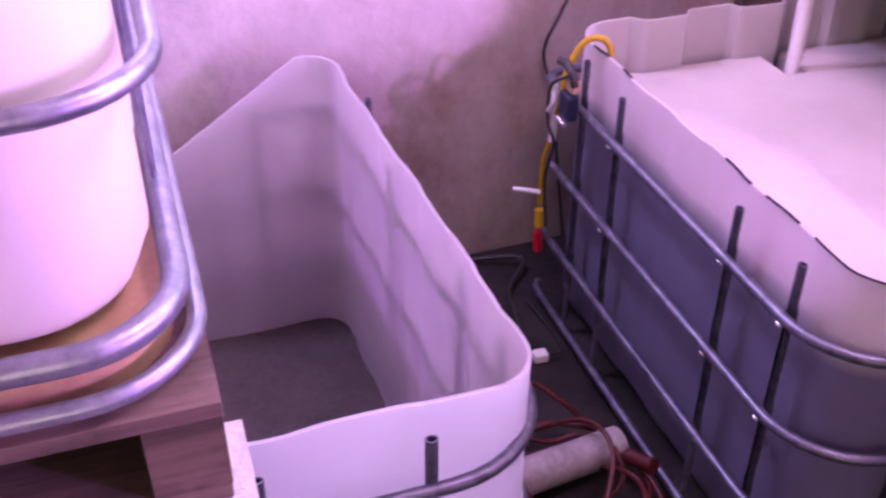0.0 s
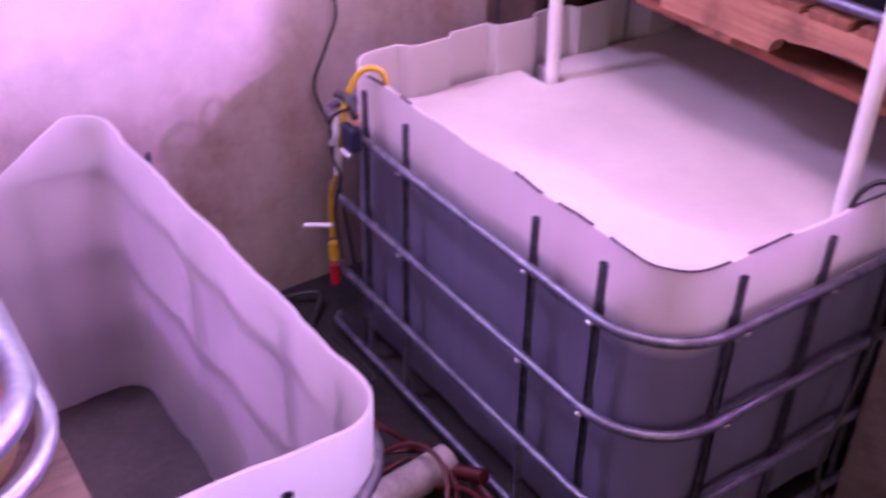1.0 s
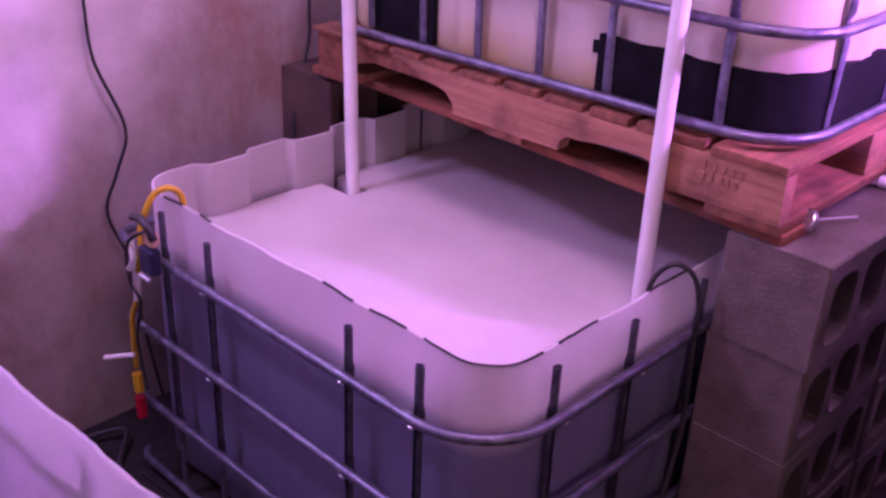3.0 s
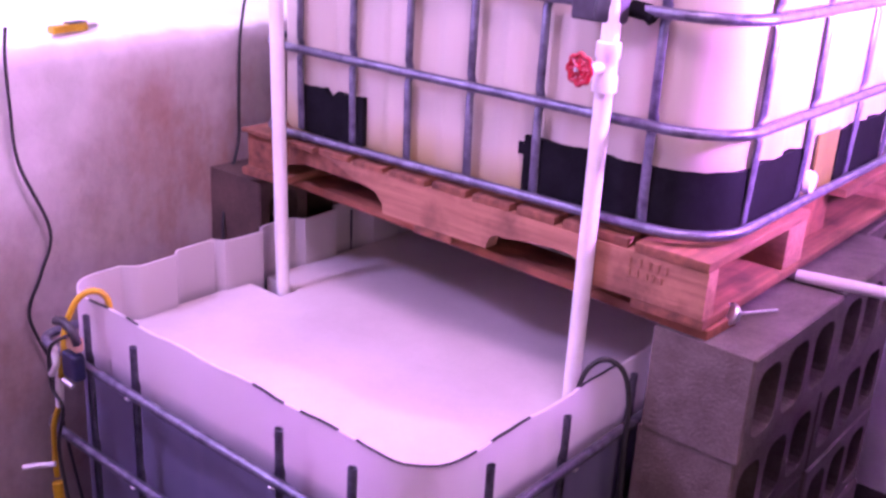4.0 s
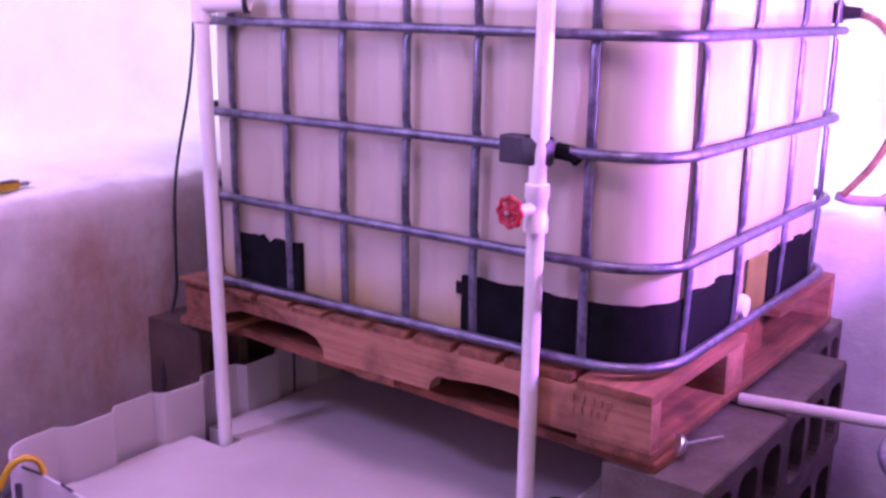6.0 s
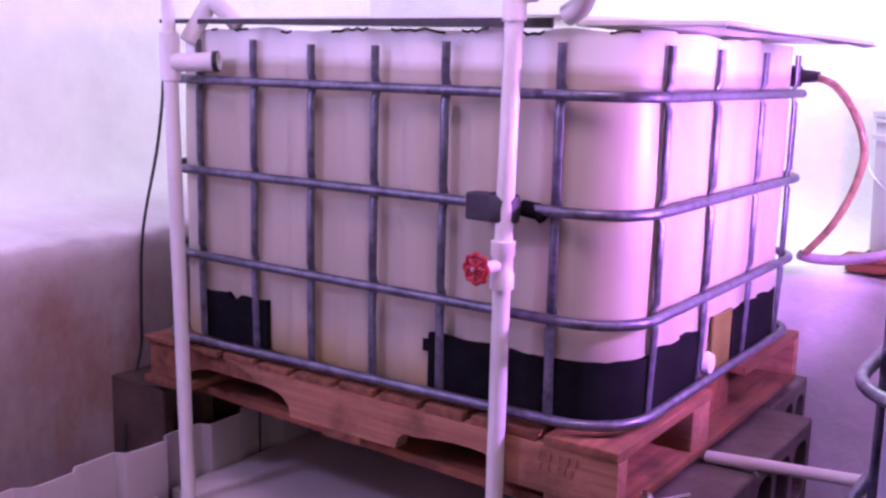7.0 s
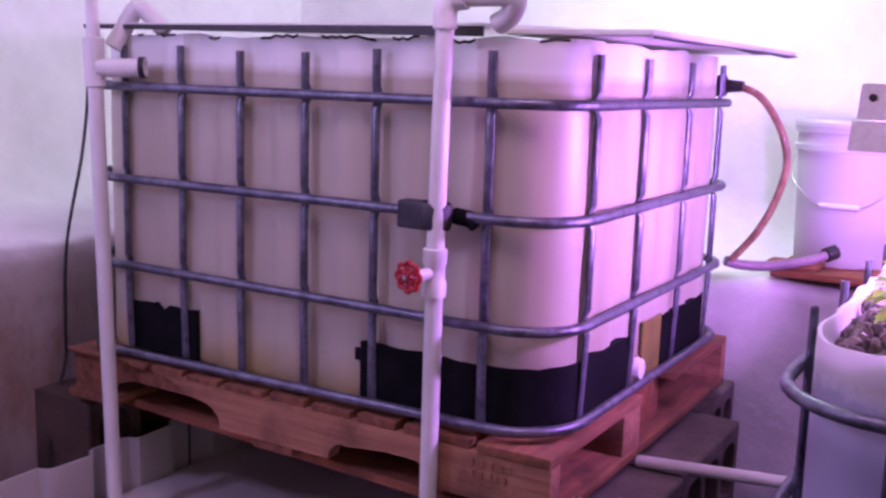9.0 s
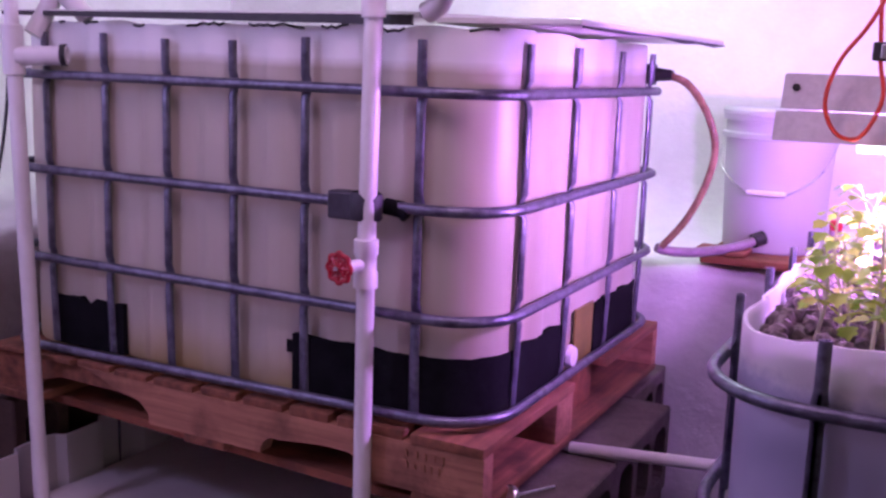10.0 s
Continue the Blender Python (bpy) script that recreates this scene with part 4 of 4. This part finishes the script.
for wx in (2.85, 3.5):
    tagged(part("hanging_wire", tube([(wx, 0.9, 1.842), (wx, 0.9, 2.6)], 0.002, 6), STEEL), "thin steel wire holding up a grow lamp", "wire", "lamp wires")
cord = tube(smooth_path([(2.01, 0.76, 2.6), (1.985, 0.75, 1.95), (1.90, 0.74, 1.68), (1.845, 0.735, 1.585), (1.83, 0.73, 1.52), (1.85, 0.73, 1.475), (1.885, 0.73, 1.472), (1.91, 0.735, 1.53), (1.90, 0.74, 1.60), (1.895, 0.75, 1.75), (1.93, 0.76, 2.0), (1.99, 0.77, 2.6)], 8), 0.0034, 8)
bmesh.ops.translate(cord, verts=cord.verts, vec=(-0.034, 0, 0))
tagged(part("orange_cord", cord, ORANGE, None, "", 60), "orange extension cord hanging in a loop over the grow lamp", "cord")
clip = thing("cord_clip", "black plastic buckle on the orange cord", "clip", at=(1.885, 0.742, 1.60))
part("buckle", box(-0.03, 0.045, -0.008, 0.008, -0.014, 0.014, 0.003), RUBBER, clip)
part("slot", box(-0.018, -0.004, -0.0105, 0.0105, -0.011, 0.011, 0.002), STEEL, clip, "pale buckle window")

# ---------------------------------------------------------------- plumbing


def red_wheel(owner, at, facing):
    m = Matrix.Translation(at) @ Vector(facing).to_track_quat("Z", "Y").to_matrix().to_4x4()
    bm = bmesh.new()
    n = 48
    pts = [m @ Vector(((0.0235 + 0.0022 * math.cos(8 * 2 * math.pi * k / n)) * math.cos(2 * math.pi * k / n), (0.0235 + 0.0022 * math.cos(8 * 2 * math.pi * k / n)) * math.sin(2 * math.pi * k / n), 0)) for k in range(n)]
    tube(pts, 0.0042, 8, True, bm)
    w = part("handwheel", bm, RED, owner, "red enamelled handwheel", 50)
    for k in range(8):
        a = 2 * math.pi * k / 8
        part("spoke", tube([m @ Vector((0.006 * math.cos(a), 0.006 * math.sin(a), 0.003)), m @ Vector((0.022 * math.cos(a), 0.022 * math.sin(a), 0))], 0.0028, 6), RED, w)
    ring = [m @ Vector((0.0145 * math.cos(2 * math.pi * k / 24), 0.0145 * math.sin(2 * math.pi * k / 24), 0.001)) for k in range(24)]
    part("inner_ring", tube(ring, 0.0025, 6, True), RED, w, "", 50)
    part("hub", lathe([(0.0001, 0.007), (0.007, 0.007), (0.008, 0.003), (0.008, -0.006), (0.0001, -0.006)], 16, m), RED, w, "", 50)
    part("wheel_nut", lathe([(0.0001, 0.011), (0.004, 0.011), (0.004, 0.006)], 6, m), STEEL, w, "steel nut")


R = 0.0155
P2 = Vector((1.128, 0.482, 0))
riser = thing("supply_pipe", "white plastic riser pipe with a red valve", "pipe", at=(P2.x, P2.y, 0.56))
z = 0.56
part("lower_pipe", pipe((0, 0, 0), (0.0, 0, 1.20 - z), R), PVC, riser, "", 40)
part("upper_pipe", pipe((0.0, 0, 1.25 - z), (0.006, 0, 1.645 - z), R), PVC, riser, "", 40)
part("valve_body", lathe([(R, 1.185 - z), (0.021, 1.187 - z), (0.021, 1.212 - z), (0.018, 1.216 - z), (0.018, 1.240 - z), (0.021, 1.244 - z), (0.021, 1.268 - z), (R, 1.270 - z)], 20), PVC, riser, "white gate valve body", 40)
face = Vector((-0.14, -0.99, 0)).normalized()
part("valve_bonnet", tube([face * 0.01 + Vector((0, 0, 1.228 - z)), face * 0.056 + Vector((0, 0, 1.228 - z))], 0.010, 12), PVC, riser, "", 40)
red_wheel(riser, face * 0.062 + Vector((-0.004, 0, 1.228 - z)), face)
part("elbow", tube(smooth_path([(0.006, 0, 1.63 - z), (0.006, 0, 1.66 - z), (0.016, 0.004, 1.676 - z), (0.04, 0.008, 1.68 - z)], 5), 0.020, 16), PVC, riser, "", 50)
part("outlet_arm", pipe((0.03, 0.006, 1.68 - z), (0.105, 0.03, 1.682 - z), R), PVC, riser, "", 40)
part("spout", tube(smooth_path([(0.095, 0.025, 1.683 - z), (0.115, 0.032, 1.68 - z), (0.10, 0.045, 1.655 - z), (0.075, 0.05, 1.64 - z)], 5), 0.0185, 16), PVC, riser, "", 50)
wrap = thing("black_tape", "black tape binding the riser pipe to the cage ring", "tape", "tape patches", at=(P2.x - 0.008, 0.49, 1.322))
part("wrap", lathe([(0.026, -0.022), (0.0285, -0.018), (0.028, 0.0), (0.0285, 0.016), (0.025, 0.023)], 14, pose(0, 0.002, 0, 0, 3, 0)), WRAP, wrap, "", 60)
part("wrap_tail", box(-0.075, -0.0, -0.004, 0.030, -0.026, 0.022, 0.004), WRAP, wrap)
part("wrap_end", tube([(0.02, 0.03, 0.0), (0.05, 0.034, -0.004), (0.062, 0.034, -0.012)], 0.0145, 10), TAPE, wrap, "", 60)

ret = thing("return_pipe", "white plastic overflow pipe with a tee into the tank", "pipe", at=(0.338, 0.47, 0.56))
part("long_pipe", pipe((0.0, 0, 0.0), (-0.029, 0, 1.535 - z), R), PVC, ret, "", 40)
part("tee", lathe([(R, -0.05), (0.021, -0.048), (0.021, 0.048), (R, 0.05)], 20, pose(-0.03, 0, 1.56 - z, 0, -1.6)), PVC, ret, "", 40)
part("upper_pipe", pipe((-0.031, 0, 1.60 - z), (-0.042, 0, 2.25 - z), 0.0135), PVC, ret, "", 40)
part("branch_pipe", pipe((-0.02, 0.0, 1.548 - z), (0.062, 0.052, 1.553 - z), 0.019), PVC, ret, "", 40)
part("gasket", pipe((0.052, 0.0455, 1.5525 - z), (0.061, 0.0515, 1.553 - z), 0.0215), RUBBER, ret, "black rubber gasket", 40)
elb = thing("elbow_pipe", "white plastic elbow pipe hooked over the tank rim", "pipe", at=(0.36, 0.545, 1.60))
part("short_leg", tube(smooth_path([(-0.049, -0.03, -0.008), (-0.038, -0.01, 0.03), (-0.018, 0.0, 0.066), (-0.004, 0.005, 0.076)], 5), 0.0185, 16), PVC, elb, "", 50)
part("long_leg", tube(smooth_path([(-0.007, 0.004, 0.077), (0.012, 0.01, 0.064), (0.046, 0.03, 0.026)], 5), 0.019, 16), PVC, elb, "", 50)

drain = pipe((1.357, 0.905, 0.810), (1.76, 0.90, 0.846), 0.012)
tagged(part("drain_pipe", drain, PVC, None, "", 40), "white plastic pipe running from under the pallet to the grow bed", "pipe")

hose = thing("brown_hose", "brown hose looping from the tank to the bucket", "hose", at=(1.36, 1.42, 1.55))
o = Vector((1.36, 1.42, 1.55))
pts = [(1.35, 1.42, 1.553), (1.40, 1.42, 1.537), (1.44, 1.425, 1.493), (1.47, 1.43, 1.43), (1.476, 1.44, 1.37), (1.455, 1.45, 1.29), (1.415, 1.46, 1.21), (1.36, 1.47, 1.14)]
part("hose_loop", tube([p - o for p in smooth_path(pts, 6)], 0.0088, 10), COPPER, hose, "", 60)
pts = [(1.345, 1.475, 1.135), (1.375, 1.50, 1.125), (1.43, 1.56, 1.12), (1.50, 1.65, 1.128), (1.545, 1.70, 1.145)]
part("hose_tail", tube([p - o for p in smooth_path(pts, 6)], 0.0125, 10), VIOLET_HOSE, hose, "grey hose tail", 60)
part("hose_end", tube([(0.175, 0.27, -0.409), (0.195, 0.292, -0.401)], 0.0185, 14), RUBBER, hose, "dark grey coupling", 50)
part("bulkhead", lathe([(0.0001, -0.02), (0.024, -0.02), (0.024, 0.004), (0.016, 0.006), (0.012, 0.045), (0.0001, 0.045)], 16, pose(-0.035, 0, 0.002, 0, 90, 0)), RUBBER, hose, "black bulkhead fitting", 40)

# bucket on the shelf board
shelf = board("shelf_board", 1.42, 2.3, 1.615, 1.86, 1.085, 1.105, WOOD_RED, None)
tagged(shelf, "red-brown wooden board lying on the wall ledge", "board")
shelf2 = board("shelf_board", 1.40, 1.53, 1.62, 1.72, 1.106, 1.118, WOOD_RED, None)
tagged(shelf2, "short dark offcut of wood on the shelf board", "board")
bk = thing("bucket", "white plastic bucket with a wire handle on a wooden board", "bucket", at=(1.555, 1.845, 1.106))
part("body", lathe([(0.0001, 0.0), (0.122, 0.0), (0.128, 0.008), (0.139, 0.29), (0.148, 0.292), (0.149, 0.305), (0.141, 0.307), (0.1415, 0.335), (0.149, 0.337), (0.150, 0.35), (0.143, 0.355), (0.138, 0.355), (0.136, 0.34), (0.124, 0.012), (0.0001, 0.01)], 48), BUCKET, bk, "", 35)
part("lid", lathe([(0.0001, 0.362), (0.13, 0.362), (0.136, 0.37), (0.146, 0.37), (0.152, 0.363), (0.152, 0.352), (0.1505, 0.352)], 48), BUCKET, bk, "", 35)
hand = smooth_path([(-0.146, -0.02, 0.27), (-0.125, -0.105, 0.215), (-0.055, -0.145, 0.16), (0.0, -0.15, 0.155), (0.055, -0.145, 0.16), (0.12, -0.115, 0.21), (0.147, -0.03, 0.285)], 6)
hd = part("handle", tube(hand, 0.002, 6), STEEL, bk, "thin wire bail", 60)
part("grip", tube([(-0.048, -0.148, 0.158), (0.048, -0.148, 0.158)], 0.0075, 10), PVC, hd, "white plastic grip", 50)

# ---------------------------------------------------------------- cords, hoses, floor clutter
w1 = tube(smooth_path([(0.03, 0.02, 1.18), (0.018, 0.019, 1.12), (0.016, 0.02, 1.017), (0.018, 0.026, 0.896), (0.022, 0.08, 0.737), (0.02, 0.05, 0.64), (0.016, 0.017, 0.548), (0.02, 0.055, 0.42), (0.02, 0.065, 0.30), (0.03, 0.1, 0.02)], 6), 0.004, 6)
tagged(part("power_cable", w1, RUBBER, None, "", 60), "thin black cord hanging down the stained wall", "cord", "wall cords")
w2 = tube(smooth_path([(-0.0, 0.72, 2.2), (0.012, 0.70, 1.6), (0.02, 0.672, 1.374), (0.02, 0.616, 1.143), (0.018, 0.606, 0.95), (0.02, 0.60, 0.85), (0.03, 0.56, 0.754), (0.06, 0.515, 0.66), (0.1, 0.49, 0.5)], 6), 0.004, 6)
tagged(part("power_cable", w2, RUBBER, None, "", 60), "thin black cord hanging past the pallet by the wall", "cord", "wall cords")
w3 = tube(smooth_path([(1.165, 0.42, 0.56), (1.178, 0.425, 0.68), (1.194, 0.435, 0.722), (1.216, 0.452, 0.732), (1.240, 0.468, 0.708), (1.254, 0.472, 0.65), (1.258, 0.468, 0.55), (1.262, 0.470, 0.40), (1.266, 0.43, 0.27), (1.272, 0.40, 0.15), (1.285, 0.44, 0.01)], 6), 0.005, 8)
tagged(part("power_cable", w3, RUBBER, None, "", 60), "thick black pump cord draped over the sump rim", "cord")

yh = thing("yellow_hose", "yellow air hose with fittings hooked over the sump rim", "hose", at=(0.378, -0.05, 0.6))
o = Vector((0.36, -0.05, 0.6))
pts = [(0.352, 0.002, 0.665), (0.352, -0.002, 0.712), (0.343, -0.025, 0.731), (0.330, -0.052, 0.716), (0.320, -0.076, 0.66), (0.322, -0.085, 0.60), (0.312, -0.09, 0.56)]
part("upper_hose", tube([p - o for p in smooth_path(pts, 6)], 0.0065, 10), YELLOW, yh, "", 60)
pts = [(0.305, -0.09, 0.50), (0.275, -0.092, 0.44), (0.262, -0.09, 0.36), (0.262, -0.09, 0.31)]
part("lower_hose", tube([p - o for p in smooth_path(pts, 6)], 0.006, 10), YELLOW, yh, "", 60)
part("yellow_tip", tube([(-0.098, -0.04, -0.305), (-0.096, -0.04, -0.35)], 0.011, 10), YELLOW, yh, "", 50)
part("clear_fitting", tube([Vector(q) - o for q in ((0.31, -0.09, 0.57), (0.305, -0.09, 0.53), (0.30, -0.09, 0.49))], 0.008, 10), PVC, yh, "milky plastic fitting", 50)
part("valve_lever", tube([Vector(q) - o for q in ((0.27, -0.095, 0.345), (0.245, -0.115, 0.34), (0.215, -0.135, 0.33))], 0.0055, 8), PVC, yh, "white valve lever", 50)
part("red_plug", tube([Vector(q) - o for q in ((0.263, -0.09, 0.235), (0.265, -0.09, 0.185))], 0.012, 10), RED, yh, "red hose plug", 50)
part("wood_wedge", box(-0.004, 0.034, -0.048, -0.030, 0.040, 0.068, 0.004), BRASS, yh, "small wooden wedge")
part("blue_clamp", box(-0.012, 0.035, -0.055, -0.03, -0.02, 0.035, 0.006), mat_simple("blue_plastic", (0.008, 0.010, 0.03), (0.016, 0.02, 0.06), 20, 0.4), yh, "dark blue clamp")
part("black_bracket", tube(smooth_path([(-0.035, -0.045, 0.085), (0.0, -0.05, 0.095), (0.03, -0.05, 0.085), (0.035, -0.045, 0.06)], 5), 0.009, 8), RUBBER, yh, "black plastic bracket", 60)
part("black_lead", tube(smooth_path([(0.01, -0.05, 0.07), (-0.04, -0.06, 0.03), (-0.055, -0.055, -0.06), (-0.03, -0.05, -0.10), (-0.06, -0.05, -0.2), (-0.05, -0.045, -0.32)], 5), 0.004, 6), RUBBER, yh, "thin black lead", 60)
part("white_tie", tube(smooth_path([(-0.045, -0.05, 0.03), (-0.03, -0.055, 0.0), (-0.05, -0.056, -0.03)], 4), 0.007, 6), PVC, yh, "white tape tie", 60)
part("clamp_screw", tube([(0.0, -0.06, -0.022), (0.03, -0.058, -0.026)], 0.005, 8), STEEL, yh, "bright steel screw", 50)

# greyer PVC: the shade of the gap between the tanks is in its colour
fat = pipe((0.83, -0.46, 0.06), (0.79, -0.12, 0.055), 0.037, 0.004, 24)
tagged(part("floor_pipe", fat, mat_simple("shaded_pvc", (0.16, 0.14, 0.14), (0.36, 0.32, 0.32), 9, 0.6), None, "", 40), "short fat white pipe lying on the floor between the tanks", "pipe")
rnd = random.Random(3)
for k in range(5):
    cx, cy, rr = 0.86 + rnd.uniform(-0.06, 0.06), -0.29 + rnd.uniform(-0.05, 0.05), rnd.uniform(0.11, 0.17)
    pts = [(cx + rr * math.cos(a) * rnd.uniform(0.9, 1.1), cy + 0.85 * rr * math.sin(a), 0.03 + 0.10 * max(0, math.sin(a + k)) + 0.012 * k) for a in (2 * math.pi * j / 14 for j in range(14))]
    tagged(part("red_hose", tube(smooth_path(pts, 5, True), 0.0055, 8, True), RED_HOSE, None, "", 60), "dark red hose lying coiled on the floor", "hose", "coiled red hose")
rc = tube([(0.83, -0.12, 0.06), (0.89, -0.10, 0.085)], 0.016, 10)
tagged(part("red_connector", rc, RED_HOSE, None, "", 50), "dark red hose coupling beside the sump", "hose coupling")
fc = thing("plug_connector", "small white plug connector on the floor", "plug", at=(0.45, -0.14, 0.0))
part("plug", box(-0.014, 0.014, -0.02, 0.014, 0.0, 0.024, 0.005), PVC, fc)
part("lead", tube(smooth_path([(0.01, 0.015, 0.02), (0.0, 0.05, 0.012), (-0.06, 0.06, 0.006), (-0.2, 0.05, 0.006)], 5), 0.003, 6), RUBBER, fc, "black lead", 60)
fb = tube(smooth_path([(0.04, -0.2, 0.01), (0.1, -0.05, 0.03), (0.2, -0.12, 0.01), (0.33, -0.15, 0.02), (0.5, -0.2, 0.012), (0.62, -0.32, 0.01)], 6), 0.006, 8)
tagged(part("power_cable", fb, RUBBER, None, "", 60), "black cord trailing over the dark floor", "cord")

# knife on the ledge, thermometer on the blocks
kn = thing("utility_knife", "yellow and black utility knife lying on the wall ledge", "knife", at=(-0.055, 0.222, 1.146))
kn.rotation_euler = (0, 0, radians(14))
kn.scale = (0.95, 0.85, 1.1)
part("handle", box(-0.012, 0.012, -0.085, 0.03, 0, 0.016, 0.004), YELLOW, kn)
part("grip", box(-0.0125, 0.0125, -0.03, 0.028, 0.0162, 0.0185, 0.001), RUBBER, kn, "black rubber grip")
part("nose", box(-0.009, 0.009, 0.031, 0.065, 0.002, 0.013, 0.003), STEEL, kn, "steel blade holder")
part("blade", prism([(-0.006, 0.066), (0.006, 0.066), (0.006, 0.078), (-0.006, 0.092)], "z", 0.006, 0.0075), STEEL, kn)
th = thing("dial_thermometer", "small steel dial thermometer lying on the concrete block", "thermometer", at=(1.36, 0.607, 0.797))
th.scale = (1.15, 1.15, 1.15)
part("dial", lathe([(0.0001, 0.0), (0.016, 0.0), (0.0175, 0.003), (0.0175, 0.009), (0.015, 0.011), (0.0001, 0.0105)], 24, pose(0, 0, 0.018, 62, 0, -30)), STEEL, th, "", 40)
part("probe", tube([(0.0, 0.008, 0.018), (0.03, 0.10, 0.006)], 0.0022, 8), STEEL, th, "", 50)
part("outlet_cap", lathe([(0.0001, 0.0), (0.022, 0.0), (0.024, 0.005), (0.02, 0.016), (0.0001, 0.018)], 24, pose(1.33 - 1.362, 0.925 - 0.612, 0.992 - 0.797, 0, 90, 0)), PVC, tank).location = (1.362 - tank.location.x, 0.612 - tank.location.y, 0.797 - tank.location.z)
